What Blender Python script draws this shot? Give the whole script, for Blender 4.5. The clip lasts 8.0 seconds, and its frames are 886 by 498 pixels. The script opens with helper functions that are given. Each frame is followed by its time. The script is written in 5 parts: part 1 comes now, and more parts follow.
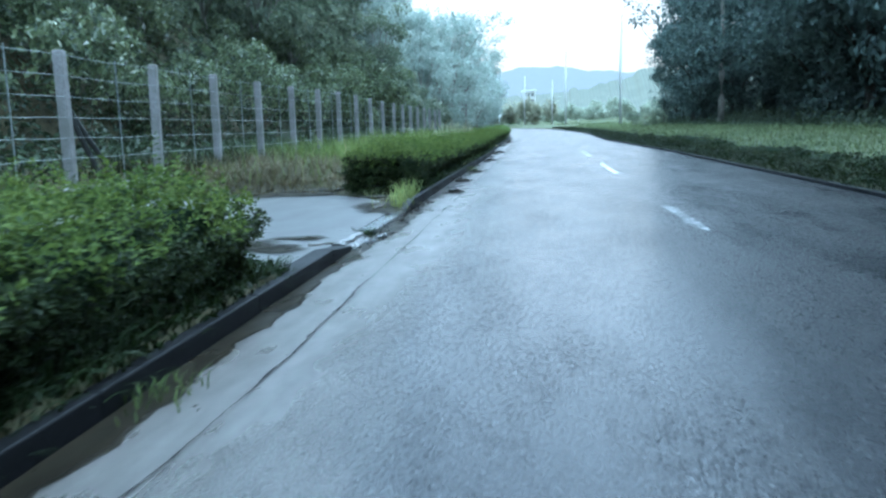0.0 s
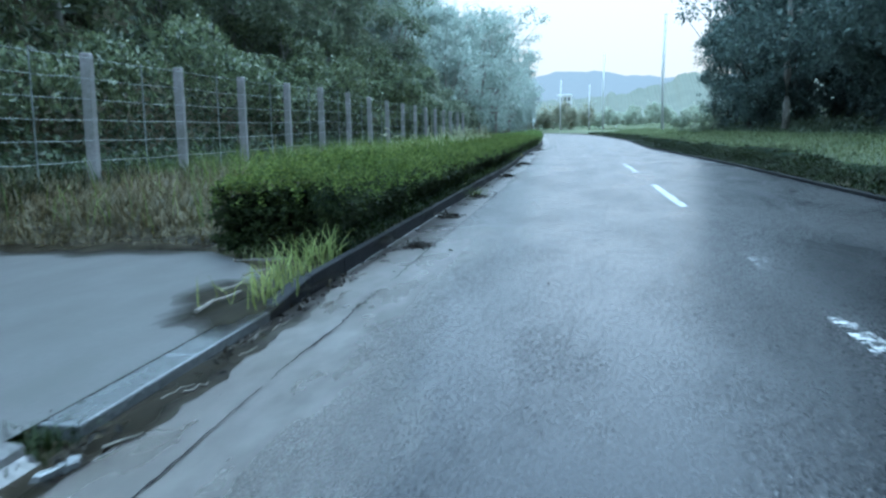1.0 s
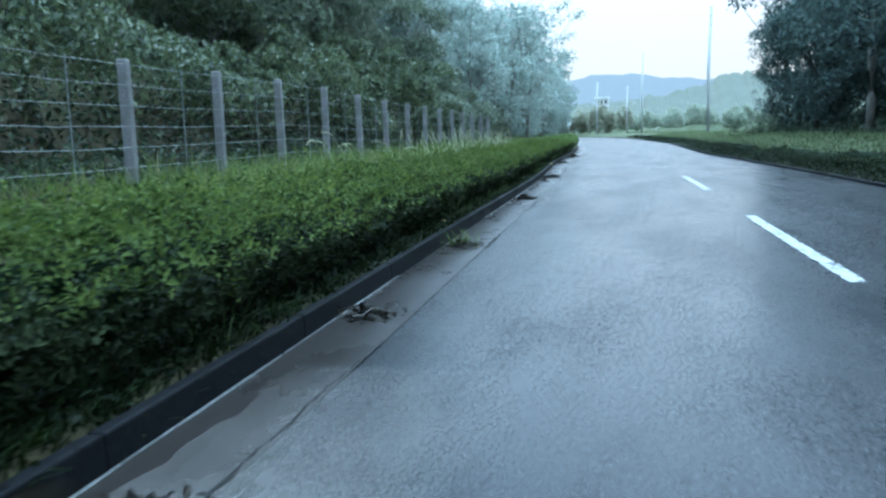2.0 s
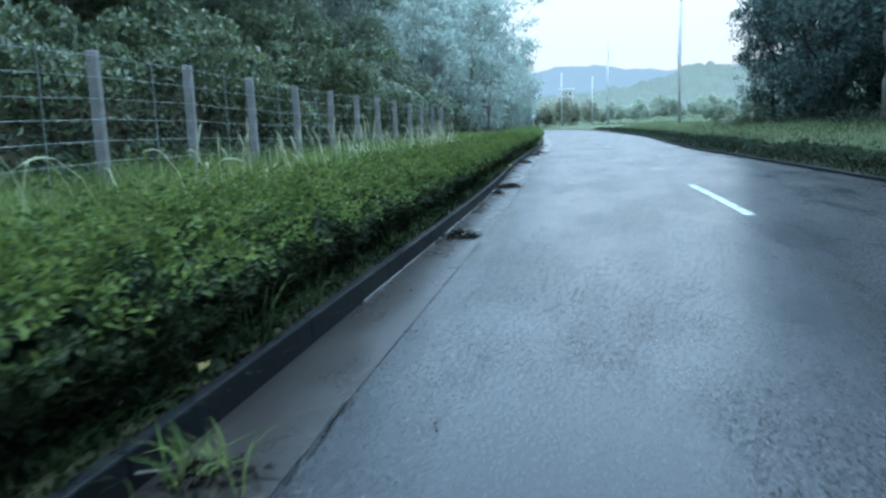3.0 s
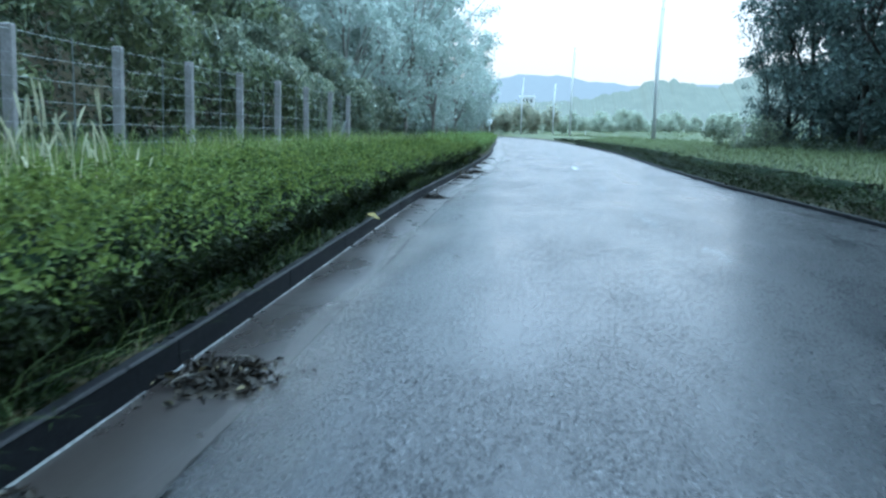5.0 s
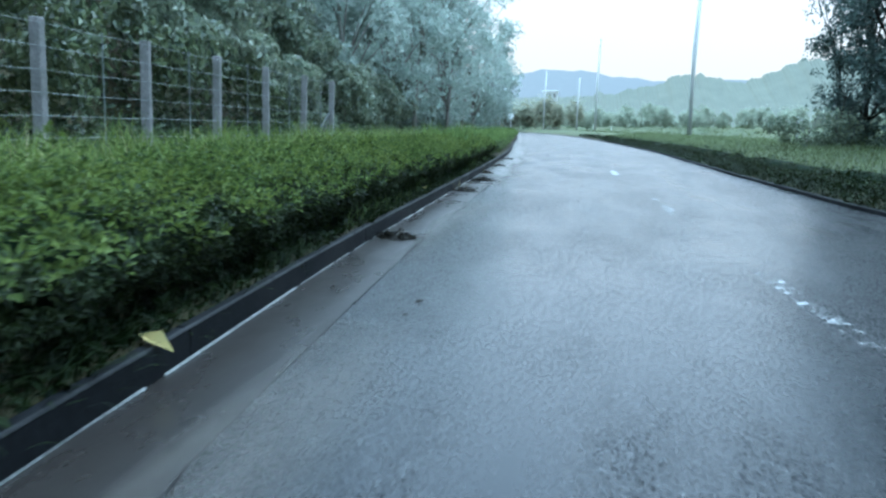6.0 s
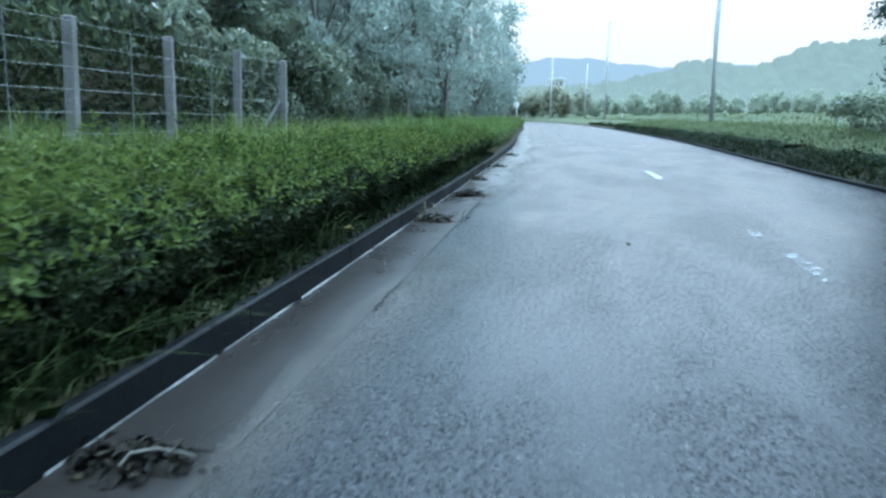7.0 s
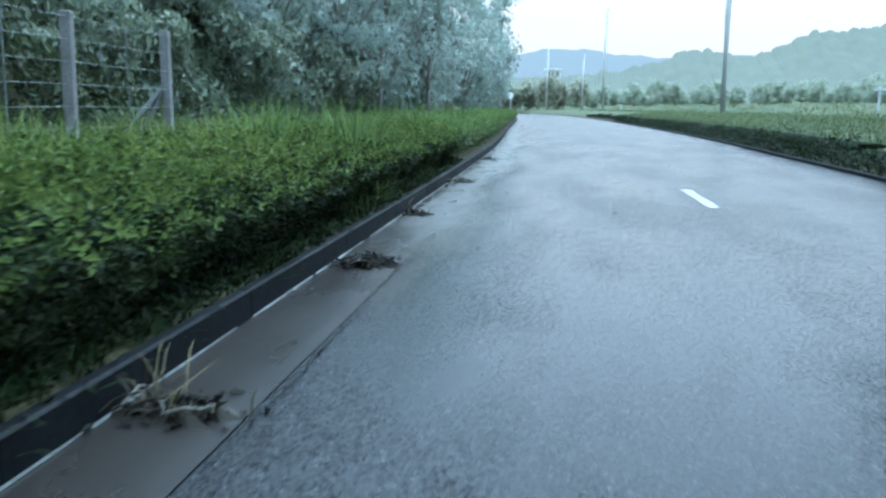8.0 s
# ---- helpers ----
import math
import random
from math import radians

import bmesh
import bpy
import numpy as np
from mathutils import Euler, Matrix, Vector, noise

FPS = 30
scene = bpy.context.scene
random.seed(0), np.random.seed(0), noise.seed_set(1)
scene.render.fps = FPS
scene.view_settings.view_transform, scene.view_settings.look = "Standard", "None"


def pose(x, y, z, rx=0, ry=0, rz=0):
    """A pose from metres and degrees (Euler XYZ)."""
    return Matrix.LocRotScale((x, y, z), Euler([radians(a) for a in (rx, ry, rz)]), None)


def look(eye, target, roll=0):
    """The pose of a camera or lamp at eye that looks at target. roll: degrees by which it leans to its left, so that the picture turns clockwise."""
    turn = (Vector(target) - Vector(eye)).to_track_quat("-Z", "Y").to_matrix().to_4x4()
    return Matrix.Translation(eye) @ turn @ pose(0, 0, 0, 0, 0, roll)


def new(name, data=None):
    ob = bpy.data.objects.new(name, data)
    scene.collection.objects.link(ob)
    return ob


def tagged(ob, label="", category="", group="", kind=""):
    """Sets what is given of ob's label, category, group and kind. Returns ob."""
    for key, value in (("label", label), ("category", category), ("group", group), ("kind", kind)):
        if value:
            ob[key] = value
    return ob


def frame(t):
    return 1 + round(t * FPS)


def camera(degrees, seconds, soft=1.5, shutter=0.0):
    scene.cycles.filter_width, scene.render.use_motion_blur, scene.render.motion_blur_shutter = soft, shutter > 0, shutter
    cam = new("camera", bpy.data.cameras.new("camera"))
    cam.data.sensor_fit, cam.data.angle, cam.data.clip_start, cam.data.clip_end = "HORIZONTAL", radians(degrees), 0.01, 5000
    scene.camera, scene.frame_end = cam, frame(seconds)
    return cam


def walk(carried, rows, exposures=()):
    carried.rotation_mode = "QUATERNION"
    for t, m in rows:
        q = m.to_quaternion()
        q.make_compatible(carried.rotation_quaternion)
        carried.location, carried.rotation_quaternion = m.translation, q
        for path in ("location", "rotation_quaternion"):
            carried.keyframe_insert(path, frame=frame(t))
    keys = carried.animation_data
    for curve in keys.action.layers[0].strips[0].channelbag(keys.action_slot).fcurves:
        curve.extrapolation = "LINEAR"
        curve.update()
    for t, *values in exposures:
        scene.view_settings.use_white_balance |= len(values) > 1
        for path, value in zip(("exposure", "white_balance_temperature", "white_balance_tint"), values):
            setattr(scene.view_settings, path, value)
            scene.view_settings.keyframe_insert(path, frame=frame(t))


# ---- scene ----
EXPOSURE, KELVIN, TINT = 2.0, 4600, -7
cam = camera(55.6, 8.0, soft=2.45, shutter=0.14)
PATH = [
    (0, (0.575, -0.054, 1.175), (0.308, 1.907, 0.886), -1.9),
    (0.5, (0.669, 3.208, 1.189), (0.36, 5.164, 0.91), -2.0),
    (1, (0.587, 6.167, 1.193), (0.24, 8.117, 0.915), -1.3),
    (1.2, (0.568, 7.462, 1.202), (0.2, 9.406, 0.91), -1.7),
    (2.3, (0.151, 14.248, 1.142), (-0.287, 16.183, 0.885), -1.9),
    (2.5, (0.051, 15.442, 1.146), (-0.382, 17.377, 0.886), -1.9),
    (3, (-0.08, 18.528, 1.177), (-0.435, 20.476, 0.896), -2.6),
    (3.5, (-0.134, 21.783, 1.177), (-0.394, 23.745, 0.889), -1.3),
    (4, (-0.126, 24.685, 1.197), (-0.353, 26.651, 0.908), -0.3),
    (4.5, (-0.112, 28.01, 1.195), (-0.336, 29.977, 0.912), 1.0),
    (5.8, (-0.522, 36.231, 1.069), (-0.805, 38.191, 0.79), 1.5),
    (6, (-0.5, 37.4, 1.109), (-0.795, 39.356, 0.818), 1.45),
    (6.5, (-0.7, 40.33, 1.074), (-1.004, 42.284, 0.778), 1.2),
    (7, (-0.83, 43.12, 1.083), (-1.143, 45.069, 0.77), 0.5),
    (7.5, (-0.868, 45.985, 1.07), (-1.184, 47.934, 0.748), 0.1),
    (8, (-0.918, 48.98, 1.074), (-1.224, 50.929, 0.743), 0.2),
]
walk(cam, [(t, look(eye, target, roll)) for t, eye, target, roll in PATH],
     [(t, EXPOSURE + d, KELVIN + (120 if t > 5 else 0), TINT) for t, d in ((0.0, 0.38), (0.5, 0.1), (1.0, 0.05), (2.5, 0.08), (3.0, 0.02), (3.5, 0.36), (4.5, 0.25), (6.5, 0.1), (8.0, 0.1))])

# ---- light: bright overcast evening sky, sun low behind cloud ahead ----
SUN_ELEVATION, SUN_TURN = radians(60), radians(15)
world = bpy.data.worlds.new("sky")
scene.world = world
world.use_nodes = True
wn, wl = world.node_tree.nodes, world.node_tree.links
wn.clear()
w_out, w_bg, w_mix = wn.new("ShaderNodeOutputWorld"), wn.new("ShaderNodeBackground"), wn.new("ShaderNodeMix")
w_sky = wn.new("ShaderNodeTexSky")
w_sky.sky_type, w_sky.sun_disc = "NISHITA", False
w_sky.sun_elevation, w_sky.sun_rotation = SUN_ELEVATION, SUN_TURN
w_sky.air_density, w_sky.dust_density = 1.0, 2.5
w_mix.data_type = "RGBA"
w_mix.inputs["Factor"].default_value = 0.88
# overcast: the cloud is brightest overhead and dims to a warm grey at the horizon
w_dir, w_axis, w_cloud = wn.new("ShaderNodeTexCoord"), wn.new("ShaderNodeSeparateXYZ"), wn.new("ShaderNodeValToRGB")
for w_at, w_col in ((0.07, (2.0, 1.5, 1.22)), (0.15, (2.4, 1.9, 1.6)), (0.22, (3.8, 3.6, 3.5)), (0.35, (3.8, 3.9, 4.0)), (0.55, (3.4, 3.6, 3.9))):
    w_cloud.color_ramp.elements.new(w_at).color = (*w_col, 1)
w_cloud.color_ramp.elements[0].color = (1.85, 1.38, 1.1, 1)
w_cloud.color_ramp.elements[-1].color = (14.0, 15.8, 17.6, 1)
wl.new(w_dir.outputs["Generated"], w_axis.inputs[0])
wl.new(w_axis.outputs["Z"], w_cloud.inputs[0])
wl.new(w_cloud.outputs[0], w_mix.inputs["B"])
wl.new(w_sky.outputs[0], w_mix.inputs["A"])
wl.new(w_mix.outputs["Result"], w_bg.inputs["Color"])
w_bg.inputs["Strength"].default_value = 0.12
wl.new(w_bg.outputs[0], w_out.inputs[0])
sun = new("sun", bpy.data.lights.new("sun", "SUN"))
sun.data.energy, sun.data.angle, sun.data.color = 0.7, radians(40), (1.0, 0.97, 0.92)
sun.matrix_world = look((0, 0, 0), (-math.sin(SUN_TURN) * math.cos(SUN_ELEVATION), -math.cos(SUN_TURN) * math.cos(SUN_ELEVATION), -math.sin(SUN_ELEVATION)))


# ---- materials ----
class Mat:
    """A small wrapper round a node tree with a Principled shader."""

    def __init__(self, name, rough=0.7, metal=0.0, spec=0.5):
        self.m = bpy.data.materials.new(name)
        self.m.use_nodes = True
        self.n, self.l = self.m.node_tree.nodes, self.m.node_tree.links
        self.p = self.n["Principled BSDF"]
        self.out = self.n["Material Output"]
        self.set("Roughness", rough), self.set("Metallic", metal), self.set("Specular IOR Level", spec)

    def set(self, key, value):
        if isinstance(value, bpy.types.NodeSocket):
            self.l.new(value, self.p.inputs[key])
        else:
            self.p.inputs[key].default_value = value

    def place(self, scale=(1, 1, 1), by="Object"):
        c, mp = self.n.new("ShaderNodeTexCoord"), self.n.new("ShaderNodeMapping")
        mp.inputs["Scale"].default_value = scale
        self.l.new(c.outputs[by], mp.inputs[0])
        return mp.outputs[0]

    def world_place(self, scale=(1, 1, 1)):
        g, mp = self.n.new("ShaderNodeNewGeometry"), self.n.new("ShaderNodeMapping")
        mp.inputs["Scale"].default_value = scale
        self.l.new(g.outputs["Position"], mp.inputs[0])
        return mp.outputs[0]

    def noise(self, vector, scale, detail=4.0, rough=0.55):
        t = self.n.new("ShaderNodeTexNoise")
        t.inputs["Scale"].default_value, t.inputs["Detail"].default_value, t.inputs["Roughness"].default_value = scale, detail, rough
        self.l.new(vector, t.inputs["Vector"])
        return t.outputs["Fac"]

    def cells(self, vector, scale, feature="F1"):
        t = self.n.new("ShaderNodeTexVoronoi")
        t.feature = feature
        t.inputs["Scale"].default_value = scale
        self.l.new(vector, t.inputs["Vector"])
        return t.outputs["Distance"]

    def ramp(self, fac, *stops):
        r = self.n.new("ShaderNodeValToRGB")
        e = r.color_ramp.elements
        while len(e) < len(stops):
            e.new(0.5)
        for k, (pos, col) in zip(e, stops):
            k.position = pos
            k.color = (col, col, col, 1) if isinstance(col, (int, float)) else (*col, 1)
        self.l.new(fac, r.inputs[0])
        return r.outputs[0]

    def mix(self, fac, a, b, mode="MIX"):
        x = self.n.new("ShaderNodeMix")
        x.data_type, x.blend_type = "RGBA", mode
        for key, v in (("Factor", fac), ("A", a), ("B", b)):
            socket = [s for s in x.inputs if s.name == key and s.type == ("VALUE" if key == "Factor" else "RGBA")][0]
            if isinstance(v, bpy.types.NodeSocket):
                self.l.new(v, socket)
            else:
                socket.default_value = v if isinstance(v, (int, float)) else (*v, 1)
        return [s for s in x.outputs if s.type == "RGBA"][0]

    def bump(self, height, strength=0.3, distance=0.01, under=None):
        b = self.n.new("ShaderNodeBump")
        b.inputs["Strength"].default_value, b.inputs["Distance"].default_value = strength, distance
        self.l.new(height, b.inputs["Height"])
        if under is not None:
            self.l.new(under, b.inputs["Normal"])
        self.l.new(b.outputs[0], self.p.inputs["Normal"])
        return b.outputs[0]

    def island(self):
        return self.n.new("ShaderNodeNewGeometry").outputs["Random Per Island"]

    def own(self):
        return self.n.new("ShaderNodeObjectInfo").outputs["Random"]


def leaf_material(name, dark, light, rough=0.5, through_light=0.3, dry=None, spec=0.35):
    """Leaves: each its own tint, a little light coming through the blade."""
    k = Mat(name, rough, 0, spec)
    stops = [(0.0, dark), (0.75, light)]
    if dry:
        stops += [(0.93, light), (0.97, dry)]
    col = k.ramp(k.island(), *stops)
    patch = k.noise(k.world_place(), 0.8, 3)
    col = k.mix(k.ramp(patch, (0.35, 0.0), (0.65, 0.55)), col, k.mix(1.0, col, (0.62, 0.72, 0.66), "MULTIPLY"))
    sprig = k.noise(k.world_place(), 6.5, 2)
    col = k.mix(k.ramp(sprig, (0.4, 0.0), (0.6, 0.5)), col, k.mix(1.0, col, (0.7, 0.78, 0.8), "MULTIPLY"))
    k.set("Base Color", col)
    t, mx = k.n.new("ShaderNodeBsdfTranslucent"), k.n.new("ShaderNodeMixShader")
    k.l.new(col, t.inputs[0])
    mx.inputs[0].default_value = through_light
    k.l.new(k.p.outputs[0], mx.inputs[1])
    k.l.new(t.outputs[0], mx.inputs[2])
    k.l.new(mx.outputs[0], k.out.inputs[0])
    return k.m


def asphalt_material():
    """Old wet asphalt: dark binder under a film of water, coarse stones standing out of it in worn patches, a few of them pale."""
    k = Mat("wet_asphalt", 0.2, 0, 0.285)
    w = k.world_place()
    v = k.n.new("ShaderNodeTexVoronoi")
    v.inputs["Scale"].default_value = 88
    k.l.new(w, v.inputs["Vector"])
    tone = k.n.new("ShaderNodeSeparateColor")
    k.l.new(v.outputs["Color"], tone.inputs[0])
    col = k.ramp(tone.outputs[0], (0.0, (0.005, 0.005, 0.0055)), (0.84, (0.013, 0.013, 0.0145)), (0.96, (0.022, 0.022, 0.022)), (1.0, (0.09, 0.09, 0.09)))
    bare = k.noise(k.world_place((1.0, 0.3, 1.0)), 0.9, 4, 0.6)
    col = k.mix(k.ramp(bare, (0.38, 0.5), (0.58, 0.0)), col, (0.011, 0.011, 0.0125))
    k.set("Base Color", col)
    damp = k.noise(k.world_place((1.0, 0.2, 1.0)), 1.6, 5, 0.6)
    even = k.ramp(damp, (0.3, 0.21), (0.7, 0.3))
    k.set("Roughness", k.mix(k.ramp(bare, (0.38, 0.1), (0.6, 0.5)), even, k.ramp(tone.outputs[1], (0.0, 0.1), (1.0, 0.6))))
    # pits between the stones hold no film and give nothing back
    pits = k.ramp(tone.outputs[2], (0.2, 0.03), (0.27, 0.285))
    k.set("Specular IOR Level", k.mix(k.ramp(bare, (0.46, 0.0), (0.56, 1.0)), (0.285, 0.285, 0.285), pits))
    # stones under the film lie low; those that stand out are tall and sharp
    stone = k.ramp(tone.outputs[2], (0.62, 0.06), (0.95, 1.0))
    dome = k.ramp(v.outputs["Distance"], (0.0, 1.0), (0.55, 0.0))
    worn = k.ramp(bare, (0.42, 0.05), (0.6, 1.0))
    k.bump(k.mix(1.0, k.mix(1.0, dome, stone, "MULTIPLY"), worn, "MULTIPLY"), 0.75, 0.006)
    return k.m


def concrete_material(name, dark, light, rough=(0.45, 0.7), bump=0.25, brown=None, spec=0.5):
    k = Mat(name, 0.6, 0, spec)
    w = k.world_place()
    col = k.ramp(k.noise(w, 26, 5, 0.65), (0.3, dark), (0.7, light))
    stain = k.noise(k.world_place((1, 0.4, 1)), 2.2, 5, 0.6)
    if brown:
        col = k.mix(k.ramp(stain, (0.42, 0.0), (0.66, 0.8)), col, brown)
    col = k.mix(k.ramp(k.own(), (0.0, 0.0), (1.0, 0.3)), col, k.mix(1.0, col, (0.7, 0.7, 0.72), "MULTIPLY"))
    k.set("Base Color", col)
    k.set("Roughness", k.ramp(stain, (0.3, rough[0]), (0.7, rough[1])))
    k.bump(k.noise(w, 55, 4, 0.7), bump, 0.008)
    return k.m


def paint_material(name="worn_road_paint", worn=0.43):
    """White road paint, cracked and worn through to the asphalt."""
    k = Mat(name, 0.5)
    w = k.world_place()
    k.set("Base Color", k.ramp(k.noise(w, 12, 4), (0.3, (0.19, 0.188, 0.184)), (0.7, (0.35, 0.346, 0.338))))
    k.bump(k.noise(w, 60, 3), 0.3, 0.006)
    gone = k.ramp(k.noise(w, 7.5, 6, 0.75), (worn - 0.03, 1.0), (worn + 0.03, 0.0))
    clear, mx = k.n.new("ShaderNodeBsdfTransparent"), k.n.new("ShaderNodeMixShader")
    k.l.new(gone, mx.inputs[0])
    k.l.new(k.p.outputs[0], mx.inputs[1])
    k.l.new(clear.outputs[0], mx.inputs[2])
    k.l.new(mx.outputs[0], k.out.inputs[0])
    return k.m


def soil_material():
    k = Mat("verge_soil", 0.9, 0, 0.2)
    w = k.world_place()
    col = k.ramp(k.noise(w, 5, 6, 0.65), (0.3, (0.022, 0.018, 0.009)), (0.55, (0.043, 0.036, 0.016)), (0.75, (0.07, 0.054, 0.026)))
    k.set("Base Color", k.mix(k.ramp(k.noise(w, 0.35, 3), (0.45, 0.0), (0.65, 0.6)), col, (0.032, 0.036, 0.013)))
    k.bump(k.noise(w, 18, 5), 0.6, 0.05)
    return k.m


def turf_material():
    """Short wet meadow grass seen from far along the ground."""
    k = Mat("meadow_turf", 0.8, 0, 0.15)
    w = k.world_place()
    col = k.ramp(k.noise(w, 3.2, 6, 0.7), (0.3, (0.028, 0.038, 0.018)), (0.5, (0.052, 0.064, 0.03)), (0.72, (0.085, 0.095, 0.046)))
    k.set("Base Color", k.mix(k.ramp(k.noise(w, 0.12, 4), (0.42, 0.0), (0.62, 0.7)), col, k.mix(1.0, col, (1.25, 1.05, 0.85), "MULTIPLY")))
    k.bump(k.noise(w, 9, 5), 0.7, 0.12)
    return k.m


def bark_material(name, shade):
    k = Mat(name, 0.85, 0, 0.2)
    o = k.place((1, 1, 0.25))
    col = k.ramp(k.noise(o, 9, 6, 0.7), (0.3, tuple(c * shade for c in (0.10, 0.085, 0.07))), (0.7, tuple(c * shade for c in (0.33, 0.31, 0.28))))
    k.set("Base Color", k.mix(k.ramp(k.noise(o, 2, 3), (0.45, 0.0), (0.65, 0.6)), col, tuple(c * shade for c in (0.11, 0.13, 0.09))))
    k.bump(k.noise(o, 22, 5), 0.6, 0.03)
    return k.m


def plain(name, colour, rough=0.6, metal=0.0, vary=0.25, scale=20):
    k = Mat(name, rough, metal)
    low = tuple(c * (1 - vary) for c in colour)
    k.set("Base Color", k.ramp(k.noise(k.world_place(), scale, 4), (0.3, low), (0.7, colour)))
    return k.m


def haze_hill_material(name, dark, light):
    """Wooded hills far off, their evening haze put into the emission colour."""
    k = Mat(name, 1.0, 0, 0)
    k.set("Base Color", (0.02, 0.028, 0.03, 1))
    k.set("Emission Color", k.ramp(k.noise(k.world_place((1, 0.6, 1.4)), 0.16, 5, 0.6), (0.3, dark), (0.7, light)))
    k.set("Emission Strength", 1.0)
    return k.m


ASPHALT, PAINT, SOIL = asphalt_material(), paint_material(), soil_material()
TURF = turf_material()
# The second is the same bark with crown shade put into its colour.
BARK, SHADED_BARK = bark_material("pale_bark", 1.0), bark_material("shaded_bark", 0.22)
BROKEN_PAINT = paint_material("half_worn_road_paint", 0.54)
THIN_PAINT = paint_material("nearly_gone_road_paint", 0.56)
GUTTER = concrete_material("wet_gutter_concrete", (0.013, 0.0105, 0.0092), (0.025, 0.021, 0.0185), (0.22, 0.38), 0.08, (0.015, 0.0115, 0.0095), 0.32)
KERB = concrete_material("dark_wet_kerb", (0.004, 0.0042, 0.005), (0.010, 0.0105, 0.012), (0.6, 0.8), 0.25, None, 0.1)
WET_KERB = concrete_material("wet_topped_kerb", (0.003, 0.003, 0.0035), (0.008, 0.008, 0.009), (0.45, 0.65), 0.1, None, 0.1)
DROPPED = concrete_material("smooth_wet_kerb", (0.07, 0.072, 0.075), (0.13, 0.132, 0.13), (0.16, 0.35), 0.1, (0.05, 0.05, 0.048))
APRON = concrete_material("wet_apron_concrete", (0.072, 0.068, 0.066), (0.108, 0.103, 0.1), (0.29, 0.33), 0.005, (0.068, 0.064, 0.06))
POST = concrete_material("weathered_post_concrete", (0.14, 0.128, 0.124), (0.28, 0.26, 0.245), (0.8, 0.95), 0.3, (0.13, 0.125, 0.105))
MORTAR = concrete_material("pale_mortar", (0.12, 0.12, 0.115), (0.34, 0.34, 0.325), (0.3, 0.5), 0.2)
WIRE = plain("galvanised_wire", (0.2, 0.21, 0.2), 0.6, 0.4)
POLE = concrete_material("pole_concrete", (0.42, 0.415, 0.4), (0.56, 0.55, 0.52), (0.7, 0.9), 0.1)
SIGN_WHITE = plain("sign_white", (0.8, 0.8, 0.78), 0.5)
DRIFTWOOD = plain("bleached_wood", (0.13, 0.115, 0.095), 0.8)
CRACK = concrete_material("open_crack", (0.011, 0.010, 0.0095), (0.022, 0.02, 0.018), (0.8, 1.0), 0.1, None, 0.1)
EDGE_HIGHLIGHT = concrete_material("kerb_edge_highlight", (0.008, 0.008, 0.009), (0.022, 0.022, 0.023), (0.5, 0.75), 0.2, None, 0.15)
STRUT = plain("dark_strut", (0.05, 0.05, 0.045), 0.8)
BRACE = plain("mossy_brace_concrete", (0.06, 0.062, 0.055), 0.9)
# Front leaf darkened as shade; new top leaf brightened as lit from above.
HEDGE_SHADED_LEAF = leaf_material("hedge_shaded_leaf", (0.008, 0.0115, 0.004), (0.034, 0.042, 0.013), 0.6, 0.12, None, 0.1)
HEDGE_LIT_TOP = leaf_material("hedge_lit_new_leaf", (0.027, 0.041, 0.01), (0.13, 0.155, 0.034), 0.6, 0.4, None, 0.1)
HEDGE_INNER_SHADE = leaf_material("hedge_inner_shade", (0.004, 0.007, 0.003), (0.008, 0.014, 0.005), 0.9, 0.0, None, 0.05)
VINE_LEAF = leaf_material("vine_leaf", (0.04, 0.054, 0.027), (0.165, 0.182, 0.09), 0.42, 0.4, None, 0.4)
# Vine leaf lightened so that its colour carries distance haze.
HAZED_VINE = leaf_material("hazed_vine_leaf", (0.1, 0.115, 0.075), (0.24, 0.255, 0.17), 0.42, 0.45, None, 0.5)
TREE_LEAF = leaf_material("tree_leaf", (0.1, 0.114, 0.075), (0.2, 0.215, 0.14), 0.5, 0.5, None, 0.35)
# The far trees' haze is painted into this pale leaf colour.
HAZED_LEAF = leaf_material("hazed_tree_leaf", (0.31, 0.335, 0.3), (0.43, 0.455, 0.4), 0.75, 0.5, None, 0.25)
DARK_LEAF = leaf_material("dark_tree_leaf", (0.05, 0.066, 0.062), (0.13, 0.158, 0.138), 0.65, 0.35, None, 0.2)
# Undergrowth colour is darkened to stand for shade under vines and trees.
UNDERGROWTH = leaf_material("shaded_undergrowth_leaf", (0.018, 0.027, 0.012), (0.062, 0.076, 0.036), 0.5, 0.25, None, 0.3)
# Green and reddish woods, both paled: valley haze sits in the leaf colour.
HAZED_WOOD = leaf_material("hazed_wood_leaf", (0.3, 0.31, 0.235), (0.37, 0.38, 0.29), 0.9, 0.5, None, 0.1)
HAZED_WARM = leaf_material("hazed_reddish_leaf", (0.28, 0.262, 0.19), (0.37, 0.35, 0.26), 0.9, 0.5, None, 0.1)
# Shade at the hedge's foot and verge face is put into this colour.
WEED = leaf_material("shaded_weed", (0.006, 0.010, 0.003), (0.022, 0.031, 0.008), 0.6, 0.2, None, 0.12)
GRASS = leaf_material("verge_grass", (0.045, 0.058, 0.02), (0.12, 0.138, 0.048), 0.7, 0.4, None, 0.1)
TALL_GRASS = leaf_material("tall_grass", (0.065, 0.09, 0.025), (0.165, 0.19, 0.05), 0.7, 0.4, (0.3, 0.26, 0.14), 0.08)
PALE_GRASS = leaf_material("pale_tuft_grass", (0.12, 0.135, 0.04), (0.28, 0.29, 0.1), 0.7, 0.35, None, 0.1)
DRY_GRASS = leaf_material("dry_grass", (0.045, 0.036, 0.016), (0.12, 0.092, 0.042), 0.7, 0.25)
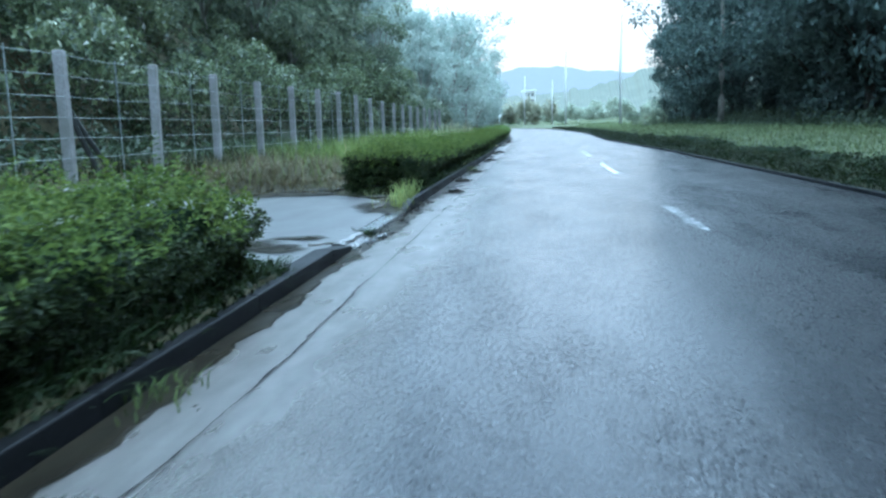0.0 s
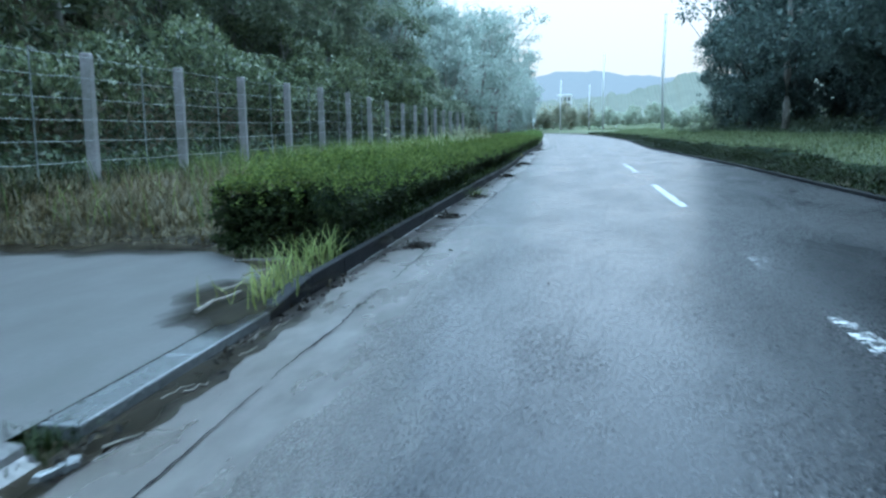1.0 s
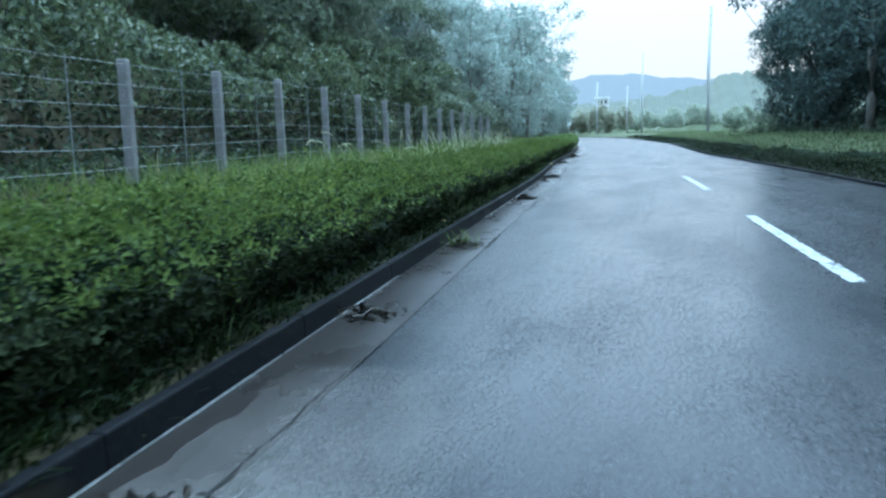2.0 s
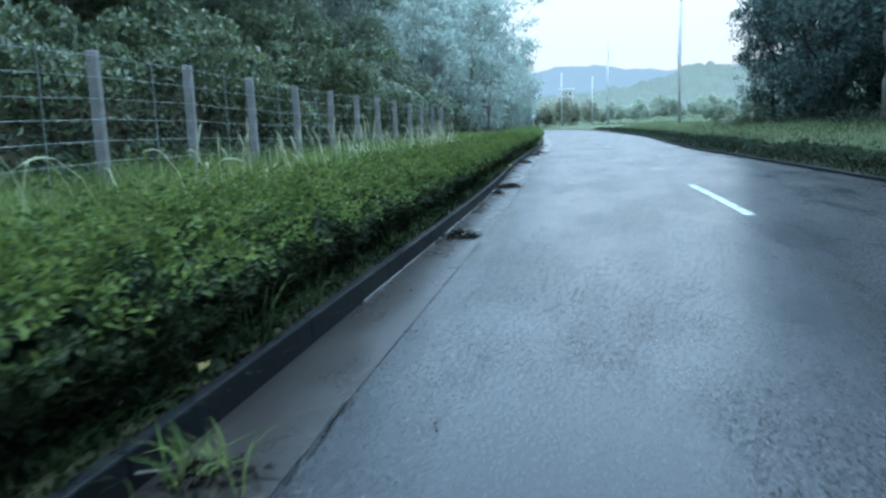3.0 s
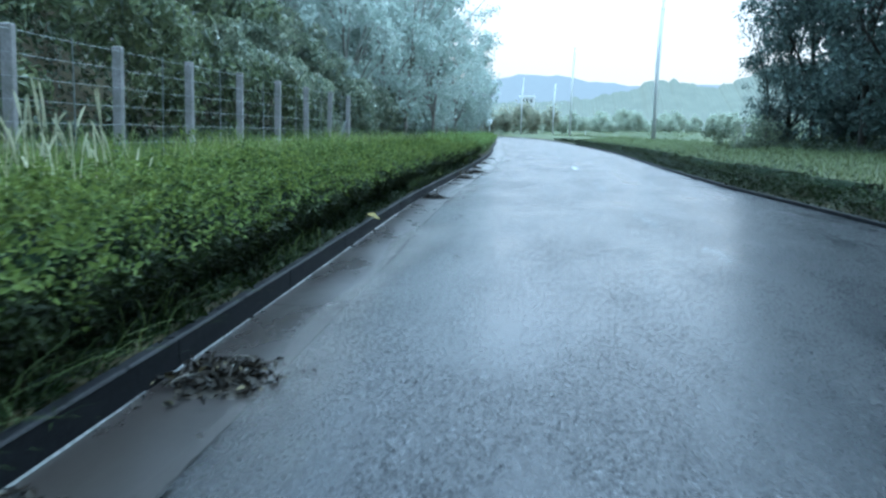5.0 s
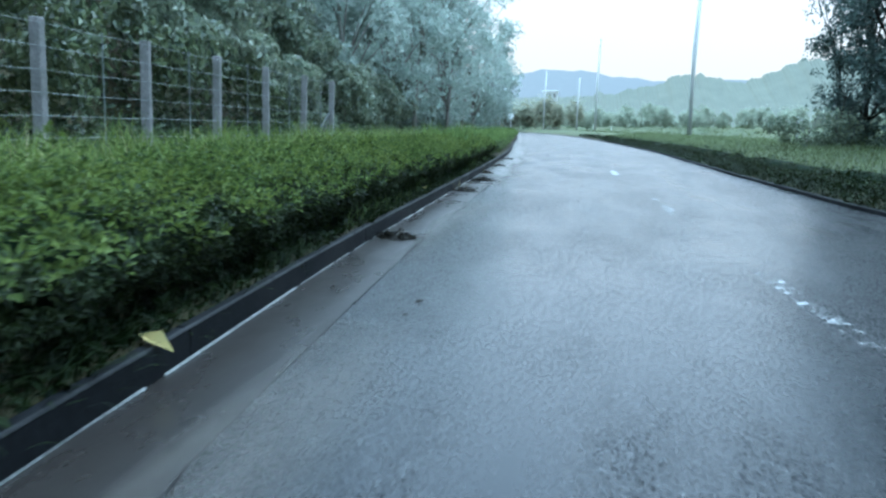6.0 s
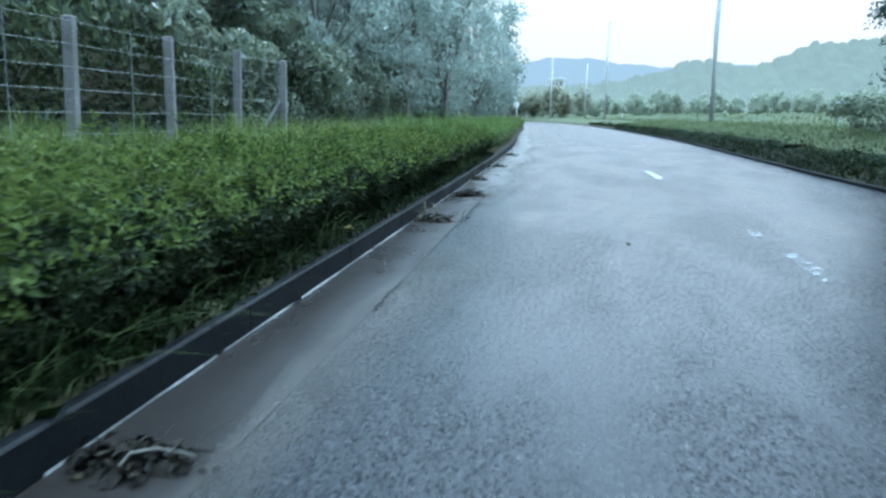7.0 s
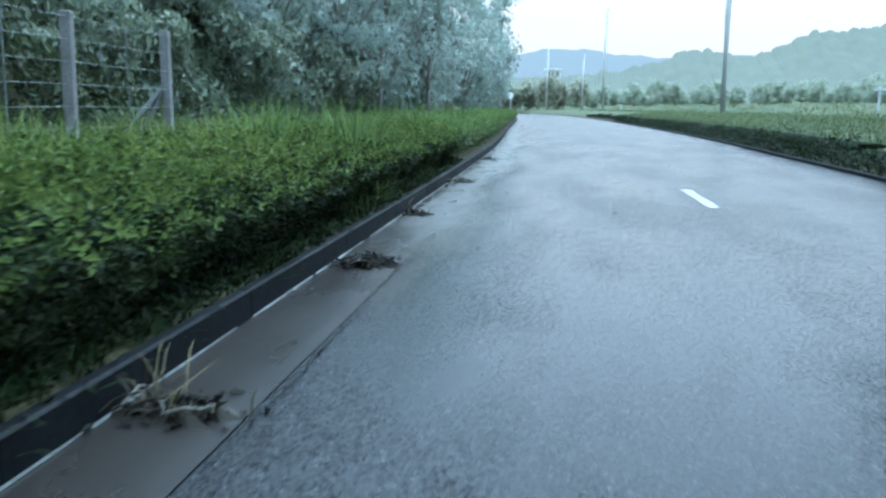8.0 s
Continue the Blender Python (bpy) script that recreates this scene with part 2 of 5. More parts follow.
STRAW = leaf_material("straw_seed_head", (0.1, 0.105, 0.045), (0.2, 0.195, 0.1), 0.9, 0.3, None, 0.05)
PLUME = leaf_material("pale_grass_plume", (0.3, 0.28, 0.17), (0.52, 0.48, 0.32), 0.9, 0.3, None, 0.05)
MEADOW = leaf_material("meadow_grass", (0.055, 0.066, 0.028), (0.14, 0.155, 0.07), 0.75, 0.4, None, 0.08)
LITTER = leaf_material("rotten_leaf_litter", (0.004, 0.0035, 0.003), (0.022, 0.016, 0.010), 0.7, 0.0, (0.12, 0.095, 0.05), 0.15)
HEDGE_GRASS = leaf_material("fresh_hedge_grass", (0.07, 0.1, 0.03), (0.17, 0.21, 0.065), 0.7, 0.4, None, 0.1)
PALE_LEAF = leaf_material("pale_fallen_leaf", (0.36, 0.25, 0.09), (0.62, 0.47, 0.2), 0.6, 0.3, None, 0.05)
# Both hills glow in a haze tone; no air lies between.
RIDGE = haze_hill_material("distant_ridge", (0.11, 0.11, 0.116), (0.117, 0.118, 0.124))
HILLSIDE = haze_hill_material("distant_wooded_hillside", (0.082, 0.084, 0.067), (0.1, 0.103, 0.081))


# ---- plan: the road's centre line and the lie of the land ----
LINE_Y = np.array([-60.0, 0, 20, 35, 40, 44, 50, 60, 70, 94, 120, 155, 185, 218, 260, 330, 420])
LINE_X = np.array([3.4, 2.27, 1.9, 1.57, 1.34, 1.17, 1.04, 0.8, 0.48, -0.95, -2.4, -5.0, -8.4, -14.0, -25.0, -52.0, -100.0])


def _slopes():
    h, s = np.diff(LINE_Y), np.diff(LINE_X) / np.diff(LINE_Y)
    m = np.empty(len(LINE_Y))
    m[0], m[-1] = s[0], s[-1]
    m[1:-1] = (s[:-1] * h[1:] + s[1:] * h[:-1]) / (h[1:] + h[:-1])
    return m


LINE_M = _slopes()


def centre(y):
    """x of the road's centre line at y, a smooth cubic through the plan's points."""
    y = np.asarray(y, float)
    i = np.clip(np.searchsorted(LINE_Y, y) - 1, 0, len(LINE_Y) - 2)
    h = LINE_Y[i + 1] - LINE_Y[i]
    t = np.clip((y - LINE_Y[i]) / h, 0, 1)
    a, b = 2 * t**3 - 3 * t**2 + 1, t**3 - 2 * t**2 + t
    inside = a * LINE_X[i] + b * h * LINE_M[i] + (1 - a) * LINE_X[i + 1] + (t**3 - t**2) * h * LINE_M[i + 1]
    return inside + np.where(y > LINE_Y[-1], (y - LINE_Y[-1]) * LINE_M[-1], 0) + np.where(y < LINE_Y[0], (y - LINE_Y[0]) * LINE_M[0], 0)


def fence_x(y):
    return -6.68 - 0.0255 * (np.asarray(y, float) - 14)


KERB_D, JOINT_D, RIGHT_D = -3.51, -3.03, 3.0
LEFT_U = [3.45, 3.53, 3.585, 3.62, 5.5, 8.0, 9.2, 11.0, 12.0, 14, 17, 24, 40, 90, 500]
LEFT_Z = [-0.08, -0.08, 0.10, 0.15, 0.2, 0.38, 0.5, 0.7, 2.6, 4.6, 6.3, 8.5, 11, 18, 30]
RIGHT_U = [2.95, 3.02, 3.12, 4.3, 6.5, 9, 20, 35, 60, 100, 500]
RIGHT_Z = [-0.08, -0.08, 0.06, 0.42, 0.62, 0.72, 0.85, 1.0, 1.4, 2.2, 8]
APRON_Y0, APRON_Y1 = 6.3, 13.9


def widen(y):
    """How far the road's far edge swings out on the approach to the bend."""
    return np.interp(y, [45, 51, 60, 70, 85, 100, 140], [0, -0.25, -0.15, 0.2, 1.0, 1.3, 1.4])


def middle(y):
    """The painted line's offset from the centre line."""
    return np.interp(y, [36, 40, 43, 50, 60, 75, 100], [0.02, 0.09, -0.12, -0.17, -0.24, -0.22, 0])


def ground_z(x, y):
    x, y = np.asarray(x, float), np.asarray(y, float)
    d = x - centre(y)
    d = np.where(d > 0, d - widen(y), d)
    z = np.where(d < 0, np.interp(-d, LEFT_U, LEFT_Z), np.interp(d, RIGHT_U, RIGHT_Z))
    away = np.clip((np.abs(d) - 9.5) / 6, 0, 1)
    z = z + away * (0.9 * np.sin(x * 0.7 + 1.3 * np.sin(y * 0.23)) * np.sin(y * 0.45 + x * 0.2) + 0.3 * np.sin(y * 1.3) * np.sin(x * 1.1))
    pad = (d < -3.5) & (d > -9.0) & (y > APRON_Y0 - 0.2) & (y < APRON_Y1 + 0.2)
    z = np.where(pad, np.minimum(z, np.where(d > -3.95, 0.0, 0.04)), z)
    ramp = np.clip((APRON_Y1 + 1.7 - y) / 1.5, 0, 1) * np.clip((-d - 4.9) / 0.5, 0, 1) * np.clip((9.0 + d) / 1.0, 0, 1)
    ramp = np.where(pad | (y < APRON_Y1), 0, ramp)
    return z * (1 - ramp) + np.minimum(z, 0.04) * ramp


# ---- mesh helpers ----
def link(name, me, parent=None, label="", material=None):
    ob = new(name, me)
    if material:
        me.materials.clear()
        me.materials.append(material)
    if parent:
        ob.parent = parent
    if label:
        ob["label"] = label
    return ob


def part(name, bm, material, parent=None, label="", smooth=False):
    me = bpy.data.meshes.new(name)
    bmesh.ops.recalc_face_normals(bm, faces=bm.faces)
    for f in bm.faces:
        f.smooth = smooth
    bm.to_mesh(me)
    bm.free()
    return link(name, me, parent, label, material)


def thing(name, label, category, group="", at=(0, 0, 0), kind=""):
    ob = new(name)
    ob.empty_display_size = 0.2
    ob.location = at
    return tagged(ob, label, category, group, kind)


def mesh_of(name, verts, faces, material, smooth=False):
    """A mesh from numpy arrays, all faces with the same number of corners."""
    verts, faces = np.asarray(verts, np.float32).reshape(-1, 3), np.asarray(faces, np.int32)
    me = bpy.data.meshes.new(name)
    n, k = faces.shape
    me.vertices.add(len(verts)), me.loops.add(n * k), me.polygons.add(n)
    me.vertices.foreach_set("co", verts.ravel())
    me.loops.foreach_set("vertex_index", faces.ravel())
    me.polygons.foreach_set("loop_start", np.arange(0, n * k, k, dtype=np.int32))
    me.polygons.foreach_set("use_smooth", np.full(n, smooth))
    me.update(calc_edges=True)
    me.materials.append(material)
    return me


def unit(v):
    return v / np.maximum(np.linalg.norm(v, axis=-1, keepdims=True), 1e-6)


def leaves(points, facing, size, rng, wide=0.5, loose=0.7, hang=0.0):
    """Folded leaf blades: corners (n, 4, 3). facing: which way each looks; hang: how far the tips droop."""
    n = len(points)
    nrm = unit(facing + loose * rng.normal(size=(n, 3)))
    along = unit(np.cross(nrm, rng.normal(size=(n, 3))))
    along[:, 2] -= hang
    along = unit(along)
    side = unit(np.cross(along, nrm))
    s = (size * rng.uniform(0.6, 1.3, n))[:, None]
    mid = points + along * s * 0.45
    w = s * wide * 0.5
    lift = nrm * s * 0.12
    return np.stack([points, mid + side * w + lift, points + along * s - nrm * s * 0.1, mid - side * w + lift], 1)


def leaf_mesh(name, corners, material):
    n = len(corners)
    return mesh_of(name, corners.reshape(-1, 3), np.arange(4 * n).reshape(n, 4), material)


def blades(x, y, z, height, rng, width=0.008, lean=0.45, lean_way=None):
    """Bent grass blades of three tapering pieces: verts and quads."""
    n = len(x)
    turn = rng.uniform(0, 2 * np.pi, n)
    way = np.stack([np.cos(turn), np.sin(turn), np.zeros(n)], 1)
    if lean_way is not None:
        way = unit(way + lean_way)
    side = np.stack([-way[:, 1], way[:, 0], np.zeros(n)], 1)
    bend = (lean * rng.uniform(0.3, 1.6, n))[:, None]
    root = np.stack([x, y, z], 1)
    h = np.asarray(height, float).reshape(-1, 1) * np.ones((n, 1))
    w = np.asarray(width, float).reshape(-1, 1) * np.ones((n, 1))
    up = np.array([[0, 0, 1.0]])
    rows = []
    for k, (t, taper) in enumerate(((0, 0.8), (0.4, 1.0), (0.75, 0.7), (1.0, 0.08))):
        c = root + up * h * (t - 0.35 * bend * t**3) + way * h * bend * t**2
        rows += [c - side * w * taper, c + side * w * taper]
    v = np.stack(rows, 1)
    o = (np.arange(n) * 8)[:, None, None]
    f = np.array([[0, 1, 3, 2], [2, 3, 5, 4], [4, 5, 7, 6]])[None] + o
    return v.reshape(-1, 3), f.reshape(-1, 4)


def tube(bm, points, radii, sides=8):
    """A tapered tube along a line of points."""
    rings = []
    for i, (p, r) in enumerate(zip(points, radii)):
        p = Vector(p)
        a, b = Vector(points[max(i - 1, 0)]), Vector(points[min(i + 1, len(points) - 1)])
        q = (b - a).to_track_quat("Z", "Y")
        rings.append([bm.verts.new(p + q @ Vector((r * math.cos(2 * math.pi * k / sides), r * math.sin(2 * math.pi * k / sides), 0))) for k in range(sides)])
    for u, v in zip(rings, rings[1:]):
        for k in range(sides):
            bm.faces.new((u[k], u[(k + 1) % sides], v[(k + 1) % sides], v[k]))
    bm.faces.new(rings[0][::-1]), bm.faces.new(rings[-1])


def box(bm, lo, hi, bevel=0.0):
    """A box between two corners, its edges rounded off."""
    made = bmesh.ops.create_cube(bm, size=1)["verts"]
    for v in made:
        v.co = Vector([lo[i] + (v.co[i] + 0.5) * (hi[i] - lo[i]) for i in range(3)])
    if bevel:
        edges = list({e for v in made for e in v.link_edges})
        bmesh.ops.bevel(bm, geom=edges, offset=bevel, segments=2, affect="EDGES", profile=0.5)
    return bm


def strip(name, y0, y1, d0, d1, z, material, step=1.0, crown=0.0, across=2):
    """A sheet that follows the road between two offsets from its centre line."""
    ys = np.linspace(y0, y1, max(2, int((y1 - y0) / step) + 1))
    ds = np.linspace(d0, d1, across)
    yy, dd = np.meshgrid(ys, ds, indexing="ij")
    zz = z + crown * (1 - (dd / max(abs(d0), abs(d1))) ** 2)
    v = np.stack([centre(yy) + dd, yy, zz], -1).reshape(-1, 3)
    i = np.arange(len(ys) - 1)[:, None] * across + np.arange(across - 1)[None]
    f = np.stack([i, i + 1, i + across + 1, i + across], -1).reshape(-1, 4)
    return mesh_of(name, v, f, material, True)


# ---- ground, road, far distance ----
def build_ground():
    ys = np.concatenate([np.linspace(-80, -10, 30), np.linspace(-8, 90, 200), np.linspace(92, 300, 90), np.linspace(310, 1500, 40)])
    ds = np.concatenate([-np.geomspace(500, 20, 24), np.linspace(-19, -9.6, 26), np.linspace(-9.4, -3.7, 30), [-3.62, -3.58, -3.53, -3.4, -2.0, 0, 2.0, 2.9, 2.96, 3.05, 3.2],
                         np.linspace(3.5, 12, 34), np.geomspace(13, 500, 28)])
    yy, dd = np.meshgrid(ys, ds, indexing="ij")
    xx = centre(np.minimum(yy, 420)) + dd + np.where(dd > 2.5, widen(yy), 0)
    zz = ground_z(xx, np.minimum(yy, 420))
    w = len(ds)
    i = np.arange(len(ys) - 1)[:, None] * w + np.arange(w - 1)[None]
    f = np.stack([i, i + 1, i + w + 1, i + w], -1).reshape(-1, 4)
    me = mesh_of("ground", np.stack([xx, yy, zz], -1), f, SOIL, True)
    me.materials.append(TURF)
    meadow = (dd[:-1, :-1] > 3.4) & ((yy[:-1, :-1] > 55) | (dd[:-1, :-1] < 9)) | (dd[:-1, :-1] < -4.6) & (yy[:-1, :-1] > 64)
    me.polygons.foreach_set("material_index", meadow.ravel().astype(np.int32))
    tagged(link("ground", me), "dark earth and short grass sloping up from the road", "ground", kind="structure")


def build_road():
    ys, t = np.arange(-40, 321, 1.0), np.linspace(0, 1, 9)
    yy, tt = np.meshgrid(ys, t, indexing="ij")
    dd = JOINT_D + tt * (RIGHT_D + widen(yy) - JOINT_D)
    v = np.stack([centre(yy) + dd, yy, np.zeros_like(yy)], -1)
    i = np.arange(len(ys) - 1)[:, None] * 9 + np.arange(8)[None]
    f = np.stack([i, i + 1, i + 10, i + 9], -1).reshape(-1, 4)
    tagged(link("road", mesh_of("road", v, f, ASPHALT, True)), "wet dark asphalt road with coarse worn aggregate", "road", kind="structure")


def build_ridge():
    """The blue ridge behind everything."""
    xs = np.linspace(-700, 900, 160)
    crest = 62 + 13 * np.exp(-((xs + 20) / 75) ** 2) + 9 * np.exp(-((xs - 330) / 140) ** 2) - 10 * np.exp(-((xs + 300) / 120) ** 2) + 1.2 * np.sin(xs * 0.11) + 0.7 * np.sin(xs * 0.37)
    rows = [np.stack([xs, np.full_like(xs, 900 + 260 * (1 - t)), crest * t - 4 * (1 - t)], 1) for t in (0.0, 0.35, 0.7, 0.9, 1.0)]
    for k, r in enumerate(rows):
        r[:, 1] = 900 + 60 * k
    v = np.stack(rows, 0)
    w = len(xs)
    i = np.arange(4)[:, None] * w + np.arange(w - 1)[None]
    f = np.stack([i, i + 1, i + w + 1, i + w], -1).reshape(-1, 4)
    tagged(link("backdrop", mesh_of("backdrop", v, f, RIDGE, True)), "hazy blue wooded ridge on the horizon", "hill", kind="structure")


def build_hillside():
    """The wooded hillside beyond the valley, its crest broken by treetops."""
    rng = np.random.default_rng(8)
    xs = np.linspace(-160, 420, 1300)
    crest = np.interp(xs, [-160, -60, -10, 13, 30, 45, 55, 65, 76, 86, 97, 108, 127, 150, 250, 420], [12, 12, 16, 18, 20, 23.5, 28.5, 27, 26.5, 25, 30, 34, 38, 40, 44, 46])
    tops = np.zeros_like(xs)
    at = -160.0
    while at < 420:
        wide, tall = rng.uniform(2.2, 5.5), rng.uniform(0.5, 3.2) * (1.6 if rng.random() < 0.12 else 1)
        tops = np.maximum(tops, tall * np.sqrt(np.clip(1 - ((xs - at) / wide) ** 2, 0, 1)))
        at += rng.uniform(2.5, 6.5)
    crest = crest + tops + 0.35 * np.sin(xs * 2.3) * np.sin(xs * 1.1 + 1) + rng.uniform(0, 0.3, len(xs))
    rows = []
    for t in (0.0, 0.3, 0.55, 0.75, 0.9, 1.0):
        swell = 3.0 * np.sin(xs * 0.21 + 9 * t) * np.sin(np.pi * t)
        rows.append(np.stack([xs, 430 + 70 * t + swell, crest * t ** 0.8 - 4 * (1 - t)], 1))
    w = len(xs)
    i = np.arange(5)[:, None] * w + np.arange(w - 1)[None]
    f = np.stack([i, i + 1, i + w + 1, i + w], -1).reshape(-1, 4)
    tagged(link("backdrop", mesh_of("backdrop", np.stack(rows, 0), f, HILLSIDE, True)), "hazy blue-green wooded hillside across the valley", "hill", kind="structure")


build_ground(), build_road(), build_ridge(), build_hillside()


# ---- trees ----
def tree_parts(seed, height, spread, trunk_r, leaf, count, leaf_mat, crown_from=0.35, lean=(0, 0), clumps=34, hang=0.3, limbs=True, bark=None):
    """Trunk with limbs, and a crown of loose leaf clumps."""
    rng = np.random.default_rng(seed)
    bm = bmesh.new()
    top = height * 0.8
    spine = [(lean[0] * (k / 7) ** 2 + 0.1 * rng.normal() * k / 7, lean[1] * (k / 7) ** 2 + 0.1 * rng.normal() * k / 7, top * k / 7) for k in range(8)]
    spine[0] = (0, 0, -0.3)
    tube(bm, spine, [trunk_r * (1.25 if k == 0 else 1 - 0.11 * k) for k in range(8)], 9)
    centres, sizes = [], []
    for c in range(clumps):
        t = crown_from + (1 - crown_from) * rng.uniform(0.0, 1.0)
        r = spread * math.sqrt(max(0.08, 1 - ((t - 0.62) / 0.5) ** 2)) * rng.uniform(0.35, 1.0)
        a = rng.uniform(0, 2 * math.pi)
        k = min(6.9, t * 7)
        s = np.array(spine[int(k)])
        centres.append((s[0] + r * math.cos(a), s[1] + r * math.sin(a), height * t))
        sizes.append(spread * rng.uniform(0.18, 0.36))
        if limbs and c % 3 == 0:
            b = np.array(spine[max(1, int(k) - (1 if crown_from > 0.3 else 2))])
            e = np.array(centres[-1])
            m = (b + e) / 2 + np.array([0, 0, 0.3])
            tube(bm, [b, m, e], [trunk_r * 0.42, trunk_r * 0.25, trunk_r * 0.06], 5)
    pts, nrm = [], []
    per = count // clumps
    for c, s in zip(centres, sizes):
        v = unit(rng.normal(size=(per, 3))) * (rng.uniform(0, 1, (per, 1)) ** 0.45)
        pts.append(np.array(c) + v * s * np.array([1.15, 1.15, 0.75]))
        nrm.append(v + np.array([0, 0, 0.5]))
    crown = leaf_mesh("crown", leaves(np.concatenate(pts), np.concatenate(nrm), leaf * rng.uniform(0.7, 1.2, len(np.concatenate(pts))), rng, 0.55, 0.5, hang), leaf_mat)
    me = bpy.data.meshes.new("trunk")
    bmesh.ops.recalc_face_normals(bm, faces=bm.faces)
    for f in bm.faces:
        f.smooth = True
    bm.to_mesh(me), bm.free()
    me.materials.append(bark or BARK)
    return me, crown


def tree(meshes, x, y, turn, scale, label, group, stretch=1.0, sink=0.0):
    ob = thing("tree", label, "tree", group, (x, y, float(ground_z(x, y)) - sink))
    ob.rotation_euler = (0, 0, turn)
    ob.scale = (scale, scale, scale * stretch)
    link("trunk", meshes[0], ob), link("crown", meshes[1], ob)
    return ob


def build_left_trees():
    rng = np.random.default_rng(11)
    kinds = [tree_parts(20 + k, 11, 3.6, 0.17, 0.42, 3200, TREE_LEAF, 0.2, (0.8, 0), 40, 0.5) for k in range(4)]
    # same trees for the far rows, leaf colour paled as haze
    hazed_kinds = [tree_parts(120 + k, 11, 3.6, 0.17, 0.42, 3200, HAZED_LEAF, 0.2, (0.8, 0), 40, 0.5) for k in range(4)]
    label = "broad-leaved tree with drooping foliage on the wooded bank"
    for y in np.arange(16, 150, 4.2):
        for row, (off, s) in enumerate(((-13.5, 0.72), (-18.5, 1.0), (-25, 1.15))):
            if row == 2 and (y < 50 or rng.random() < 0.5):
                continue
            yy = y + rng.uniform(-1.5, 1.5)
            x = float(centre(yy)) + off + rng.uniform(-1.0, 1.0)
            tree((kinds if y < 66 else hazed_kinds)[rng.integers(4)], x, yy, rng.uniform(0, 6.28), s * rng.uniform(0.85, 1.15), label, "trees on the bank", rng.uniform(0.9, 1.15), 0.4)
    # overhanging trees take the haze-paled leaf too
    kinds = [tree_parts(26 + k, 11, 3.6, 0.17, 0.4, 3500, HAZED_LEAF, 0.06, (0.8, 0), 40, 0.5) for k in range(4)]
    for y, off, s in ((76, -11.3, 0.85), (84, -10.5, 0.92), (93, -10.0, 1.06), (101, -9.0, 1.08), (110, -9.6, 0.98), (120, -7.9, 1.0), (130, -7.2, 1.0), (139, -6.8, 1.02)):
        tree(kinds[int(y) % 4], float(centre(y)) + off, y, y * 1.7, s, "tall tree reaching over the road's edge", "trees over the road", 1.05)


def build_lacy_trees():
    """Thin-leaved trees whose outer branches stand open against the sky."""
    lace = tree_parts(91, 13, 4.6, 0.14, 0.3, 1500, HAZED_LEAF, 0.25, (1.5, 0), 26, 0.5)
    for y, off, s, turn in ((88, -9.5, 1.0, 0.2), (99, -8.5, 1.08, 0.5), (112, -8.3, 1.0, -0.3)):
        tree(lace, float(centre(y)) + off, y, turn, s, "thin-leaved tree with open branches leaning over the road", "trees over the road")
    lace = tree_parts(92, 12, 4.0, 0.14, 0.28, 1900, DARK_LEAF, 0.2, (-1.2, 0), 30, 0.5, True, SHADED_BARK)
    for y, off, s, turn in ((69, 10.2, 0.95, 0.2), (62, 9.6, 1.0, 0.9), (73, 12.0, 0.9, 2.0), (73.5, 9.6, 0.52, 1.0), (71.5, 9.0, 0.3, 2.5)):
        tree(lace, float(centre(y)) + off, y, turn, s, "dark thin-leaved tree with open outer branches", "trees beside the road")


def build_right_trees():
    rng = np.random.default_rng(12)
    kinds = [tree_parts(40 + k, 12, 4.2, 0.2, 0.3, 9000, DARK_LEAF, 0.03, (-0.6, 0), 50, 0.4, True, SHADED_BARK) for k in range(3)]
    label = "dark dense broad-leaved tree beside the road"
    bare = tree_parts(49, 12, 4.2, 0.22, 0.34, 5200, DARK_LEAF, 0.3, (0, 0), 40, 0.4, False)
    tree(bare, 10.1, 50.7, 0.4, 1.0, "dark tree with a pale straight trunk", "trees beside the road")
    tree(kinds[1], 10.7, 72.6, 1.0, 0.62, "smaller dark tree at the end of the roadside trees", "trees beside the road")
    shrub = thing("shrub", "low rounded shrub standing in the verge grass", "shrub", at=(7.7, 69.0, float(ground_z(7.7, 69.0)) - 0.05))
    for name, me in zip(("stem", "crown"), tree_parts(47, 1.25, 1.5, 0.03, 0.15, 1500, TREE_LEAF, 0.05, (0, 0), 20, 0.2)):
        link(name, me, shrub)
    # Trees short of y 18 stand out of view, added to shade the road.
    for y in np.arange(-22, 74, 4.6):
        for off, s in ((10.4, 0.85), (15.0, 1.05), (20.5, 1.1)):
            if y < 18 and off > 20:
                continue
            # extra height out of view, added to darken hedge front and road reflection
            if y < 46:
                s *= 1.35 if off < 12 else 1.5
            yy = y + rng.uniform(-1.3, 1.3)
            x = float(centre(yy)) + off + rng.uniform(-0.9, 0.9)
            if off < 12 and yy < 55 and y > 18:
                if yy > 44:
                    continue
                x += 1.6
            tree(kinds[rng.integers(3)], x, yy, rng.uniform(0, 6.28), s * rng.uniform(0.85, 1.12), label, "trees beside the road", rng.uniform(0.9, 1.1))


